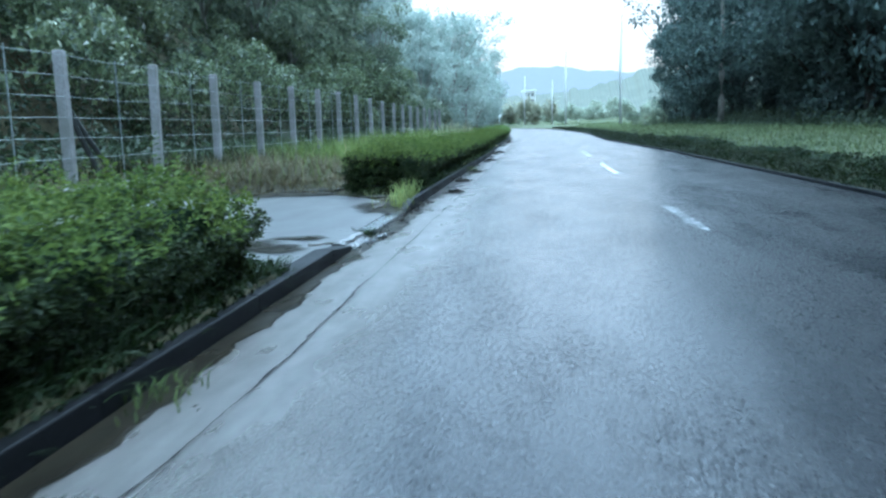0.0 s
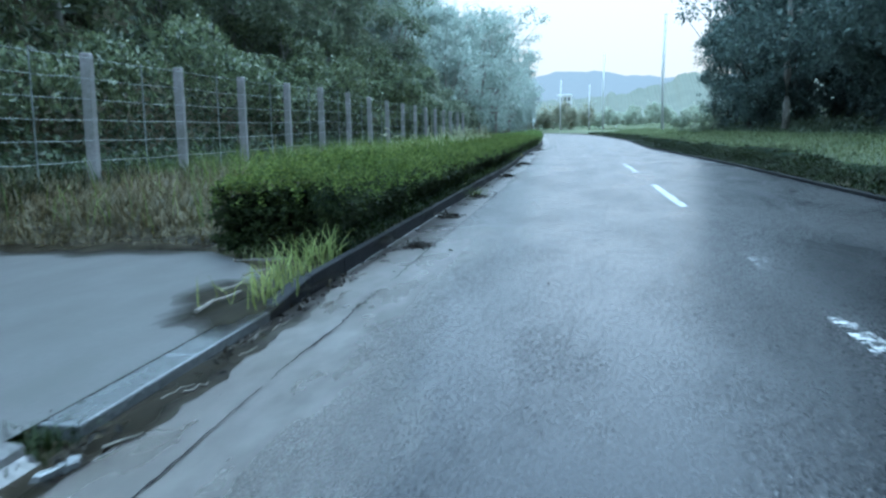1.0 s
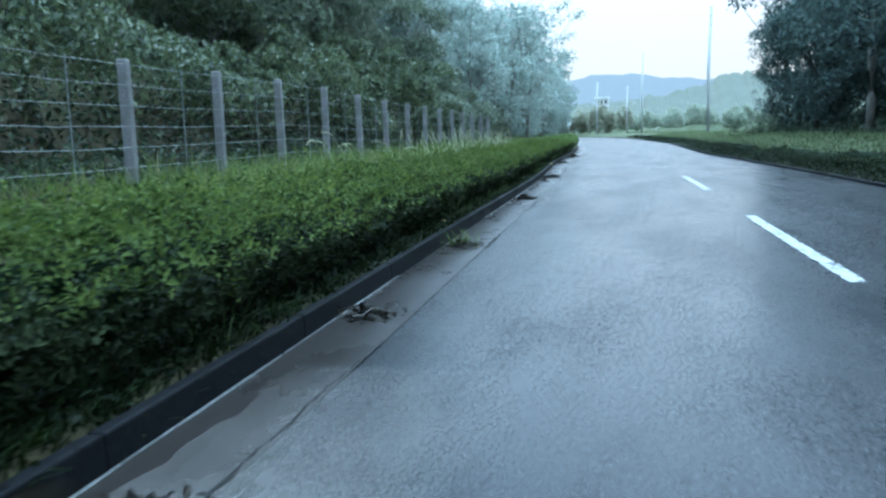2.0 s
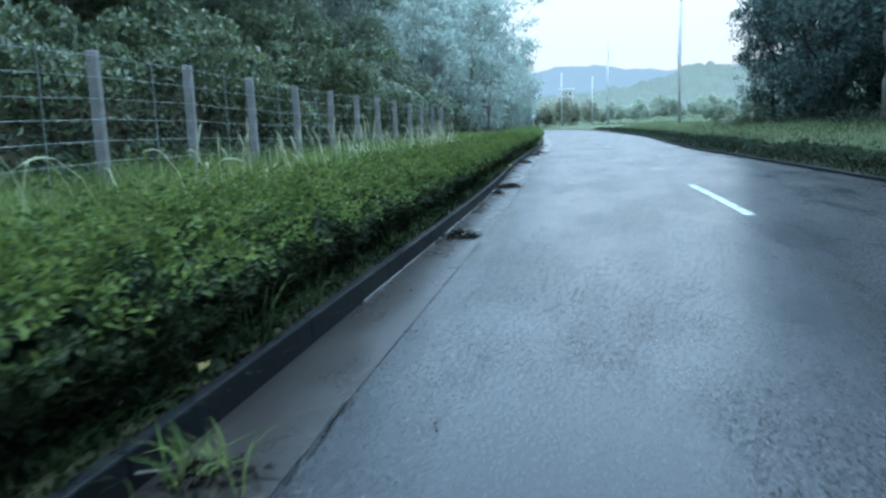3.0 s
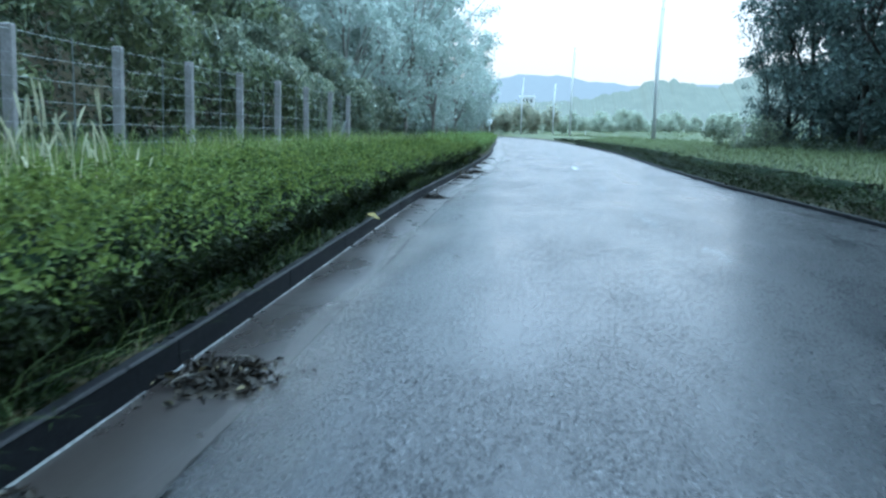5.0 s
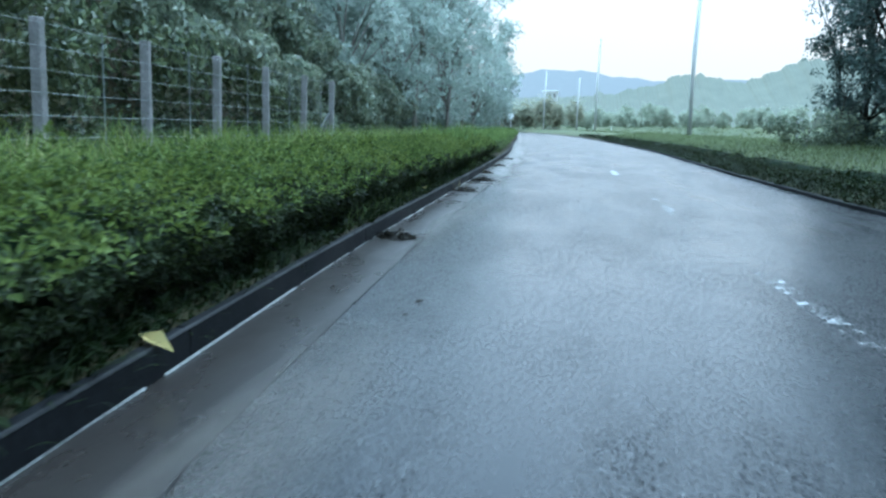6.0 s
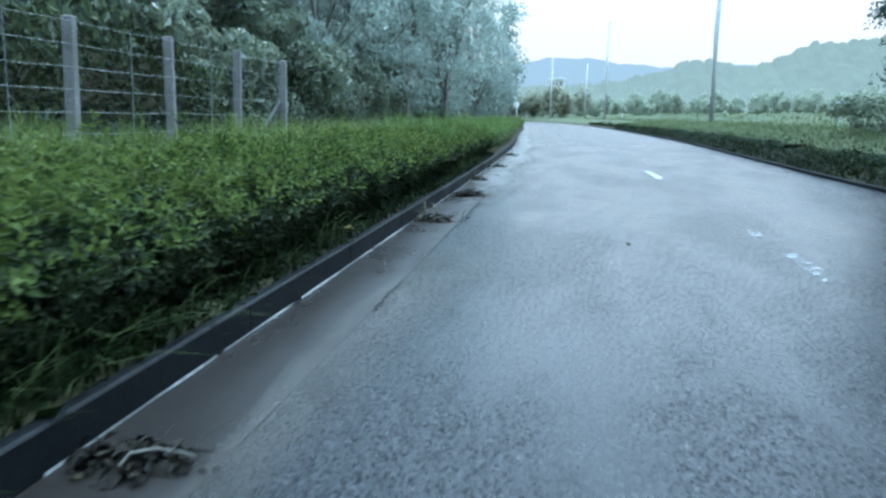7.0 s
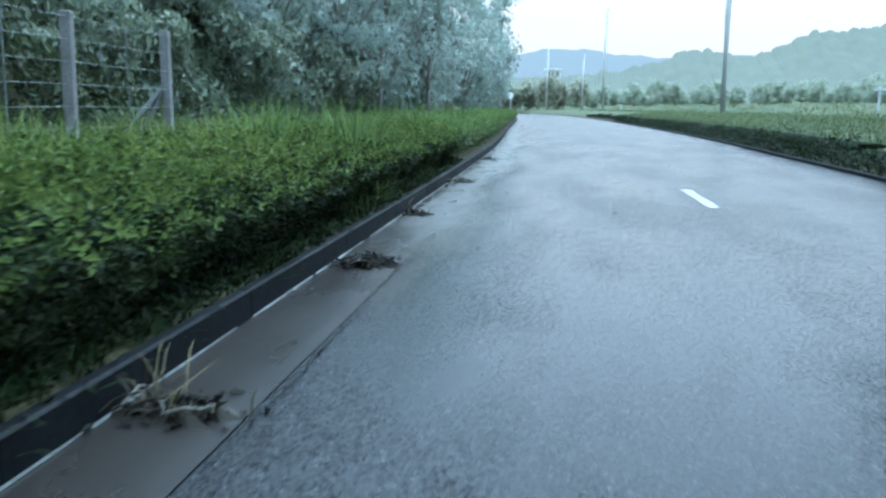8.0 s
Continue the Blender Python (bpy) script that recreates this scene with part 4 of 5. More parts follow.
def build_far_things():
    utility_pole(8.8, 108.9, 13.3, 0.65, "tall pale concrete utility pole on the grassy verge")
    utility_pole(2.9, 180.0, 14.6, 0.95, "pale concrete utility pole at the bend")
    utility_pole(0.0, 222.0, 10.6, 1.3, "pale concrete utility pole with a short arm far off", 6.4)
    utility_pole(-7.4, 231.0, 12.5, 1.2, "faint concrete utility pole far off")
    utility_pole(-17.3, 231.0, 6.0, 1.2, "faint short utility pole far off")
    sign = thing("road_sign", "small white road sign on a thin post", "road sign", at=(-10.37, 171.0, 0.3))
    bm = bmesh.new()
    tube(bm, [(0, 0, 0), (0, 0, 3.0)], [0.05, 0.05], 8)
    part("post", bm, SIGN_WHITE, sign)
    bm = bmesh.new()
    bmesh.ops.create_circle(bm, cap_ends=True, radius=0.42, segments=24, matrix=pose(0, -0.07, 2.55, 90, 0, 0))
    bmesh.ops.solidify(bm, geom=bm.faces[:], thickness=0.02)
    part("plate", bm, SIGN_WHITE, sign)
    for x, y, z, wide in ((5.4, 176.0, 1.0, 0.1), (12.5, 90.0, 1.35, 0.26)):
        stake = thing("marker_post", "short pale marker post standing in grass", "marker post", "marker posts", (x, y, z - 0.5))
        bm = bmesh.new()
        box(bm, (-0.05, -0.05, 0), (0.05, 0.05, 1.25), 0.02)
        upright = part("post", bm, POLE, stake)
        bm = bmesh.new()
        box(bm, (-wide, -0.06, 1.05), (wide, 0.06, 1.15), 0.01)
        part("crosspiece", bm, POLE, upright)
    house = thing("house", "small far white house among trees", "house", at=(-9.0, 330.0, 8.0))
    bm = bmesh.new()
    box(bm, (-2.4, -3, 0), (2.4, 3, 5.2), 0.05)
    wall = part("wall", bm, POLE, house)
    for x in (-1.4, 0.0, 1.4):
        for z in (1.0, 3.3):
            bm = bmesh.new()
            box(bm, (x - 0.4, -3.03, z), (x + 0.4, -2.98, z + 1.2), 0.01)
            part("window", bm, STRUT, wall)
    bm = bmesh.new()
    box(bm, (-2.7, -3.3, 5.2), (2.7, 3.3, 5.6), 0.05)
    part("roof", bm, SIGN_WHITE, house)


build_far_things()

# ---- markings, gutter, kerb, driveway ----
def build_markings():
    rng = np.random.default_rng(6)
    lines = thing("lane_marking", "worn white dashed line along the road's middle", "lane marking", kind="structure")
    broken = ((8.95, 11.55), (49.0, 50.2), (51.0, 51.7))
    firm = ((19.0, 24.0), (29.0, 34.1), (58.5, 60.6))
    faint = ((-10.8, -6.0), (-0.8, 4.0), (13.3, 14.1), (39.3, 40.4), (42.0, 44.3), (68.4, 71.8), (78.8, 83), (88.8, 93), (98.8, 103))
    for spans, paint in ((firm, PAINT), (broken, BROKEN_PAINT), (faint, THIN_PAINT)):
        for y0, y1 in spans:
            m = float(middle((y0 + y1) / 2))
            ys = np.linspace(y0, y1, max(6, int((y1 - y0) / 0.07)))
            n = len(ys)
            edge = [q * (0.075 - 0.02 * rng.uniform(0, 1, n) ** 3 - 0.006 * rng.uniform(0, 1, n)) for q in (-1, 1)]
            v = np.concatenate([np.stack([centre(ys) + m + e, ys, np.full(n, 0.005)], 1) for e in edge])
            i = np.arange(n - 1)
            link("dash", mesh_of("dash", v, np.stack([i, i + n, i + n + 1, i + 1], 1), paint), lines)


def build_gutter():
    gutter = thing("gutter", "wet concrete gutter slabs along the kerb", "gutter", kind="structure")
    edges = [21.15 - 9.1 * k for k in range(6, -1, -1)] + [27.45 + 9.05 * k for k in range(0, 24)]
    for a, b in zip(edges, edges[1:]):
        link("slab", strip("slab", a + 0.005, b - 0.005, KERB_D - 0.01, JOINT_D - 0.005, 0.004, GUTTER, 1.0), gutter)
    rng = np.random.default_rng(5)
    for y0, n, d in ((-1.0, 4.2, JOINT_D - 0.02), (3.2, 3.6, JOINT_D - 0.02), (6.8, 3.0, JOINT_D - 0.02), (9.9, 2.4, JOINT_D - 0.02), (12.6, 4.0, JOINT_D - 0.02), (20.95, 1.15, JOINT_D), (26.2, 0.9, JOINT_D), (33.0, 1.3, JOINT_D), (38.2, 1.6, JOINT_D), (44.0, 1.2, JOINT_D), (47.5, 1.0, JOINT_D), (51.2, 3.4, JOINT_D)):
        ys = np.linspace(y0, y0 + n, int(n / 0.06))
        m = len(ys)
        mid = np.cumsum(rng.normal(0, 0.012, m)) * 0.3 + rng.normal(0, 0.003, m)
        mid = d + 0.02 + mid - np.linspace(0, mid[-1], m)
        half = (0.0022 + 0.007 * rng.uniform(0, 1, m) ** 2) * np.sin(np.linspace(0, np.pi, m)) ** 0.4 + 0.001
        v = np.concatenate([np.stack([centre(ys) + mid + q * half, ys, np.full(m, 0.02)], 1) for q in (-1, 1)])
        i = np.arange(m - 1)
        link("crack", mesh_of("crack", v, np.stack([i, i + m, i + m + 1, i + 1], 1), CRACK), gutter, "dark open crack")
    link("bed", strip("bed", -38, 240, KERB_D - 0.02, JOINT_D + 0.01, -0.02, STRUT, 2.0), gutter)


def kerb_mesh(name, length, h0, h1, width, material):
    bm = bmesh.new()
    box(bm, (-width, 0.004, -0.1), (0, length - 0.004, 1.0), 0.0)
    for v in bm.verts:
        if v.co.z > 0.5:
            v.co.z = h0 + (h1 - h0) * v.co.y / length
            v.co.x -= 0.012 if v.co.x > -0.01 else 0
    bmesh.ops.bevel(bm, geom=[e for e in bm.edges if all(v.co.z > 0 for v in e.verts)], offset=0.012, segments=2, affect="EDGES", profile=0.5)
    ob = part(name, bm, material)
    me = ob.data
    bpy.data.objects.remove(ob)
    return me


def broken_stone():
    """A kerb stone whose front has crumbled away, its pale broken face ragged."""
    rng = np.random.default_rng(44)
    n = 29
    ys = np.linspace(0.0, 1.0, n)
    rough = lambda: np.convolve(rng.uniform(0, 1, n + 4), (0.15, 0.2, 0.3, 0.2, 0.15), "valid")
    front = -0.06 - 0.07 * rough() - 0.04 * np.sin(ys * 7) ** 2
    foot = front + 0.05 + 0.06 * rough()
    rows = [np.stack([x, ys, z], 1) for x, z in ((np.full(n, -0.4), np.full(n, -0.05)), (-0.4 + 0.1 * rough(), np.full(n, 0.074)), (front - 0.05, 0.076 - 0.01 * rough()),
                                                 (front, 0.066 - 0.014 * rough()), (front + 0.03 * rough(), 0.02 + 0.02 * rough()), (foot, np.full(n, -0.02)))]
    i = np.arange(n - 1)
    f = np.concatenate([np.stack([i + r * n, i + (r + 1) * n, i + (r + 1) * n + 1, i + r * n + 1], 1) for r in range(5)])
    v = np.concatenate(rows)
    ends = [[r * n + e for r in range(6)] for e in (0, n - 1)]
    caps = np.array([[e[0], e[1], e[2], e[3]] for e in ends] + [[e[0], e[3], e[4], e[5]] for e in ends])
    return mesh_of("broken_stone", v, np.concatenate([f, caps]), APRON)


def build_shards():
    """Flakes of broken concrete lying in the gutter before the crumbled stone."""
    rng = np.random.default_rng(45)
    for k in range(7):
        y = 7.75 + 1.15 * (k + rng.uniform(0.1, 0.9)) / 7
        r, n = rng.uniform(0.025, 0.06), 7
        a = np.linspace(0, 2 * np.pi, n + 1)[:-1] + rng.uniform(-0.3, 0.3, n)
        out = rng.uniform(0.6, 1.1, n)[:, None] * r * np.stack([0.55 * np.cos(a), 1.3 * np.sin(a)], 1)
        bm = bmesh.new()
        low = [bm.verts.new((p[0] * 1.1, p[1] * 1.1, 0)) for p in out]
        high = [bm.verts.new((p[0] * 0.85, p[1] * 0.85, 0.018 + 0.012 * rng.uniform())) for p in out]
        bm.faces.new(high), bm.faces.new(low[::-1])
        for i in range(n):
            bm.faces.new((low[i], low[(i + 1) % n], high[(i + 1) % n], high[i]))
        ob = tagged(part("concrete_flake", bm, DROPPED), "pale flake of broken kerb concrete lying in mud", "rubble", "flakes of concrete")
        ob.location = (float(centre(y)) + KERB_D + rng.uniform(0.0, 0.14), y, 0.018)
        ob.rotation_euler = (rng.normal(0, 0.1), rng.normal(0.12, 0.1), rng.normal(-0.15, 0.3))


def build_kerb():
    kerb = thing("kerb", "dark wet concrete kerb with dropped stretch", "kerb", kind="structure")
    full = kerb_mesh("kerb_stone", 2.0, 0.15, 0.15, 0.085, KERB)
    low = kerb_mesh("dropped_stone", 1.06, 0.065, 0.065, 0.2, DROPPED)
    up = kerb_mesh("ramp_stone", 0.9, 0.065, 0.15, 0.13, KERB)
    down = kerb_mesh("ramp_stone", 0.75, 0.13, 0.055, 0.19, WET_KERB)

    def lay(name, me, y, length):
        ob = link(name, me, kerb)
        ob.location = (float(centre(y)) + KERB_D, y, 0)
        ob.rotation_euler = (0, 0, -math.atan2(float(centre(y + length) - centre(y)), length))

    wide = kerb_mesh("kerb_stone", 2.0, 0.13, 0.13, 0.19, WET_KERB)
    for k in range(18):
        lay("kerb_stone", wide, 7.1 - 2 * (k + 1), 2)
    lay("ramp_stone", down, 7.1, 0.75)
    lay("broken_stone", broken_stone(), 7.87, 1.0)
    for k in range(2):
        lay("dropped_stone", low, 9.08 + 1.06 * k, 1.06)
    lay("ramp_stone", up, 11.2, 0.9)
    lay("kerb_stone", kerb_mesh("kerb_stone", 0.9, 0.15, 0.15, 0.085, KERB), 12.1, 0.9)
    y = 13.0
    while y < 230:
        lay("kerb_stone", full, y, 2)
        y += 2
    rng = np.random.default_rng(3)
    y = 12.9
    while y < 120:
        n = rng.uniform(0.4, 2.6)
        ys = np.linspace(y, y + n, 5)
        wv = 0.001 + 0.008 * rng.uniform(0, 1, 5) ** 1.8
        a = np.stack([centre(ys) + KERB_D + 0.001, ys, np.full(5, 0.018)], 1)
        b = np.stack([centre(ys) + KERB_D + wv, ys, np.full(5, 0.007)], 1)
        i = np.arange(4)
        f = np.stack([i, i + 5, i + 6, i + 1], 1)
        if not 18.5 < y + n / 2 < 24.2:
            link("mortar_fillet", mesh_of("mortar_fillet", np.concatenate([a, b]), f, MORTAR), kerb)
        y += n + rng.uniform(0.03, 0.3)
    # pale strips on the upper edge: the bevel's sky highlight put into colour
    y = 25.6
    while y < 100:
        n = rng.uniform(0.5, 1.9)
        ys = np.linspace(y, y + n, 7)
        wide = 0.001 + 0.004 * rng.uniform(0, 1, 7)
        a = np.stack([centre(ys) + KERB_D - 0.022 - wide, ys, np.full(7, 0.1535)], 1)
        b = np.stack([centre(ys) + KERB_D - 0.016, ys, np.full(7, 0.1515)], 1)
        c = np.stack([centre(ys) + KERB_D - 0.0095, ys, np.full(7, 0.1435)], 1)
        i = np.arange(6)
        f = np.concatenate([np.stack([i + r, i + r + 7, i + r + 8, i + r + 1], 1) for r in (0, 7)])
        link("worn_edge", mesh_of("worn_edge", np.concatenate([a, b, c]), f, EDGE_HIGHLIGHT), kerb, "pale upper edge painted as a skylight highlight")
        y += n + rng.uniform(0.02, 0.2)
    right = thing("far_kerb", "dark kerb edge on the road's far side", "kerb", kind="structure")
    rs = kerb_mesh("kerb_stone", 2.0, 0.06, 0.06, 0.15, KERB)
    y = 4.0
    while y < 180:
        ob = link("kerb_stone", rs, right)
        ob.location = (float(centre(y) + widen(y)) + RIGHT_D + 0.15, y, 0)
        ob.rotation_euler = (0, 0, -math.atan2(float(centre(y + 2) + widen(y + 2) - centre(y) - widen(y)), 2))
        y += 2


def build_apron():
    """The wet concrete crossing between the hedges."""
    ys = np.linspace(0, 1, 15)
    ds = np.linspace(-3.71, -8.3, 14)
    v = []
    for t in ys:
        for d in ds:
            u = (-d - 3.71) / 4.6
            y0 = APRON_Y0 - 0.5 * u + 0.05 * math.sin(9 * u)
            y1 = 11.3 + 2.6 * min(1, u * 3.2) ** 0.6 + 0.06 * math.sin(13 * u)
            y = y0 + (y1 - y0) * t
            v.append((float(centre(y)) + d, y, 0.066 + 0.03 * u))
    w = len(ds)
    i = np.arange(14)[:, None] * w + np.arange(w - 1)[None]
    f = np.stack([i, i + w, i + w + 1, i + 1], -1).reshape(-1, 4)
    me = mesh_of("driveway", np.array(v), f, APRON, True)
    tagged(link("driveway", me), "wet concrete driveway crossing with muddy edges", "driveway", kind="structure")


def halved(k, value):
    m = k.n.new("ShaderNodeMath")
    m.operation = "MULTIPLY"
    k.l.new(value, m.inputs[0])
    m.inputs[1].default_value = 0.5
    return m.outputs[0]


def across_uv(me, across):
    """A UV map whose x says how far out a vertex lies: 0 thick, 1 thinned out."""
    layer = me.uv_layers.new(name="UVMap")
    index = np.empty(len(me.loops), np.int32)
    me.loops.foreach_get("vertex_index", index)
    layer.data.foreach_set("uv", np.stack([across[index], np.zeros(len(index))], 1).astype(np.float32).ravel())


def silt_material(name, dark, light, thin=0.3, spec=0.5):
    """Pale wet silt, thinning out at its edges."""
    k = Mat(name, 0.3, 0, spec)
    w = k.world_place((1, 0.35, 1))
    k.set("Base Color", k.ramp(k.noise(w, 9, 5), (0.3, dark), (0.7, light)))
    k.set("Roughness", k.ramp(k.noise(w, 3, 4), (0.3, 0.2), (0.7, 0.45)))
    k.bump(k.noise(k.world_place(), 40, 4), 0.07, 0.006)
    clear, mx = k.n.new("ShaderNodeBsdfTransparent"), k.n.new("ShaderNodeMixShader")
    across = k.n.new("ShaderNodeSeparateXYZ")
    k.l.new(k.n.new("ShaderNodeTexCoord").outputs["UV"], across.inputs[0])
    blot = k.n.new("ShaderNodeMath")
    blot.operation = "MULTIPLY_ADD"
    k.l.new(k.noise(w, 2.6, 6, 0.62), blot.inputs[0])
    blot.inputs[1].default_value = 0.9
    k.l.new(across.outputs[0], blot.inputs[2])
    k.l.new(k.ramp(halved(k, blot.outputs[0]), (0.36, thin), (0.78, 1.0)), mx.inputs[0])
    k.l.new(k.p.outputs[0], mx.inputs[1])
    k.l.new(clear.outputs[0], mx.inputs[2])
    k.l.new(mx.outputs[0], k.out.inputs[0])
    return k.m


def build_silt():
    pale = silt_material("pale_wet_silt", (0.075, 0.067, 0.06), (0.12, 0.109, 0.099), 0.25, 0.5)
    dull = silt_material("brownish_wet_silt", (0.05, 0.043, 0.037), (0.08, 0.07, 0.061), 0.35, 0.4)
    mud = silt_material("dark_mud", (0.007, 0.0058, 0.0036), (0.019, 0.0155, 0.01), 0.06, 0.06)
    rng = np.random.default_rng(19)
    for x, y, rx, ry in ((-1.8, 11.75, 0.46, 1.25), (-4.6, 14.4, 2.9, 1.15), (-2.65, 7.75, 0.8, 0.4), (-2.05, 8.3, 0.34, 0.16), (-2.1, 7.5, 0.4, 0.28), (-3.3, 8.75, 0.7, 0.16)):
        a = np.linspace(0, 2 * np.pi, 49)[:-1]
        r = 1 + 0.16 * np.sin(3 * a + x) + 0.12 * np.sin(5 * a + y) + 0.05 * rng.normal(size=48)
        on_pad = x < centre(y) + KERB_D - 0.1
        z = 0.072 + 0.03 * (centre(y) - x - 3.71) / 4.6 + 0.006 if on_pad else 0.015
        v = np.concatenate([[[x, y, z]]] + [np.stack([x + q * rx * r * np.cos(a), y + q * ry * r * np.sin(a), np.full(48, z)], 1) for q in (0.55, 1.0)])
        v[:, 2] = np.maximum(v[:, 2], ground_z(v[:, 0], v[:, 1]) + 0.012)
        i = np.arange(48)
        j = (i + 1) % 48
        f = np.concatenate([np.stack([0 * i, 1 + i, 1 + j], 1), np.stack([1 + i, 49 + i, 49 + j], 1), np.stack([1 + i, 49 + j, 1 + j], 1)])
        me = mesh_of("mud_patch", v, f, mud)
        across_uv(me, np.concatenate([[0.0], np.full(48, 0.25), np.ones(48)]))
        tagged(link("mud_patch", me), "dark wet mud lying on the driveway's concrete", "mud", kind="stuff")
    thin_label = "thin pale silt dried beside the gutter joint"

    def band(name, y0, y1, inner, outer, z, mat, across, label):
        ys = np.arange(y0, y1, 0.1)
        fade = np.clip((ys - y0) / 3, 0, 1) * np.clip((y1 - ys) / 3, 0, 1)
        a, b = inner(ys), outer(ys)
        v = np.concatenate([np.stack([centre(ys) + a + (b - a) * q, ys, np.full_like(ys, z)], 1) for q in (0.0, 0.12, 0.5, 1.0)])
        n, k = len(ys), np.arange(len(ys) - 1)
        f = np.concatenate([np.stack([k + r * n, k + (r + 1) * n, k + (r + 1) * n + 1, k + r * n + 1], 1) for r in range(3)])
        me = mesh_of(name, v, f, mat)
        across_uv(me, np.concatenate([np.maximum(q, 1 - fade) for q in across]))
        tagged(link(name, me), label, name, kind="structure")

    foot = lambda ys: KERB_D + 0.13 + 0.05 * np.sin(ys * 2.1) * np.sin(ys * 0.9) + 0.02 * np.sin(ys * 9.7) + 0.012 * np.sin(ys * 23)
    band("silt", 0.5, 16.5, foot, lambda ys: JOINT_D + 0 * ys, 0.013, pale, (0.3, 0.0, 0.0, 0.05), "pale wet silt washed over the gutter by the driveway")
    band("silt", 1, 16.5, lambda ys: JOINT_D + 0 * ys, lambda ys: JOINT_D + 0.75 + 0.15 * np.sin(ys * 0.9), 0.013, pale, (0.05, 0.2, 0.5, 1.1), "pale wet silt thinning out over the asphalt")
    band("mud", -4, 11.8, lambda ys: KERB_D + 0.002 + 0 * ys, lambda ys: foot(ys) + 0.04 + 0.04 * np.sin(ys * 0.8), 0.019, mud, (0.0, 0.0, 0.0, 0.55), "dark wet mud lying along the kerb's foot")
    band("silt", 55, 96, lambda ys: KERB_D + 0.06 + 0.04 * np.sin(ys * 1.3), lambda ys: JOINT_D + 0.28 + 0.14 * np.sin(ys * 0.7) + 0.06 * np.sin(ys * 2.9), 0.016, pale, (0.7, 0.1, 0.1, 0.8), "pale wet silt crusted over the far gutter")
    for y0, y1 in ((25.5, 31.0), (33.5, 42.0), (44.0, 50.0), (53.0, 70.0)):
        band("silt", y0, y1, lambda ys: JOINT_D - 0.1 + 0.05 * np.sin(ys * 1.7), lambda ys: JOINT_D + 0.45 + 0.15 * np.sin(ys * 0.8), 0.013, dull, (0.95, 0.45, 0.55, 1.15), thin_label)


build_markings(), build_gutter(), build_kerb(), build_shards(), build_apron(), build_silt()


# ---- small things: weeds, leaf litter, fallen leaves ----
def litter(y, d, length, wide, n, label, seed, grass=0, twigs=0):
    rng = np.random.default_rng(seed)
    ob = thing("leaf_litter", label, "leaf litter", "litter in the gutter", (float(centre(y)) + d, y, 0.006))
    # the matted heap itself, ragged at its rim
    rim, a = 22, np.linspace(0, 2 * np.pi, 23)[:-1]
    ragged = 1 + 0.28 * rng.normal(size=rim)
    rings = [np.stack([q * ragged * wide * 0.42 * np.cos(a), q * ragged * length * 0.42 * np.sin(a), np.full(rim, h) + (0.012 * rng.uniform(0, 1, rim) if q < 1 else 0)], 1) for q, h in ((1.0, -0.004), (0.7, 0.012), (0.35, 0.026), (0.03, 0.03))]
    i = np.arange(rim)
    f = np.concatenate([np.stack([i + r * rim, (i + 1) % rim + r * rim, (i + 1) % rim + (r + 1) * rim, i + (r + 1) * rim], 1) for r in range(3)])
    if wide > 0.2:
        link("matted_heap", mesh_of("matted_heap", np.concatenate(rings), f, LITTER), ob)
    n = int(n * 1.5)
    p = rng.normal(size=(n, 3)) * np.array([wide / 4.0, length / 4.0, 0])
    p[:, 2] = np.abs(rng.normal(0, 0.012, n)) + 0.06 * np.exp(-((p[:, 0] / wide * 2) ** 2 + (p[:, 1] / length * 2) ** 2) * 2) * rng.uniform(0.2, 1, n)
    link("leaves", leaf_mesh("leaves", leaves(p, np.tile([0, 0, 1.0], (n, 1)), 0.055, rng, 0.5, 0.55), LITTER), ob)
    if grass:
        q = rng.normal(size=(grass, 2)) * np.array([wide / 4, length / 4])
        v, f = blades(q[:, 0], q[:, 1], np.zeros(grass), rng.uniform(0.08, 0.28, grass), rng, 0.004, 0.9)
        link("weeds", mesh_of("weeds", v, f, TALL_GRASS if y < 45 else DRY_GRASS), ob)
    for k in range(twigs):
        bm = bmesh.new()
        c, turn, size = rng.normal(size=2) * (wide / 5, length / 5), rng.normal(0, 0.9), rng.uniform(0.1, 0.3)
        pts = [(c[0] + size * (j / 4 - 0.5) * math.cos(turn) + 0.012 * rng.normal(), c[1] + size * (j / 4 - 0.5) * math.sin(turn) + 0.012 * rng.normal(), 0.035 + 0.03 * math.sin(j / 4 * math.pi) * rng.uniform(0, 1.5)) for j in range(5)]
        tube(bm, pts, [0.006, 0.006, 0.005, 0.004, 0.003], 5)
        part("twig", bm, DRIFTWOOD if k % 3 == 0 else LITTER, ob)
    return ob


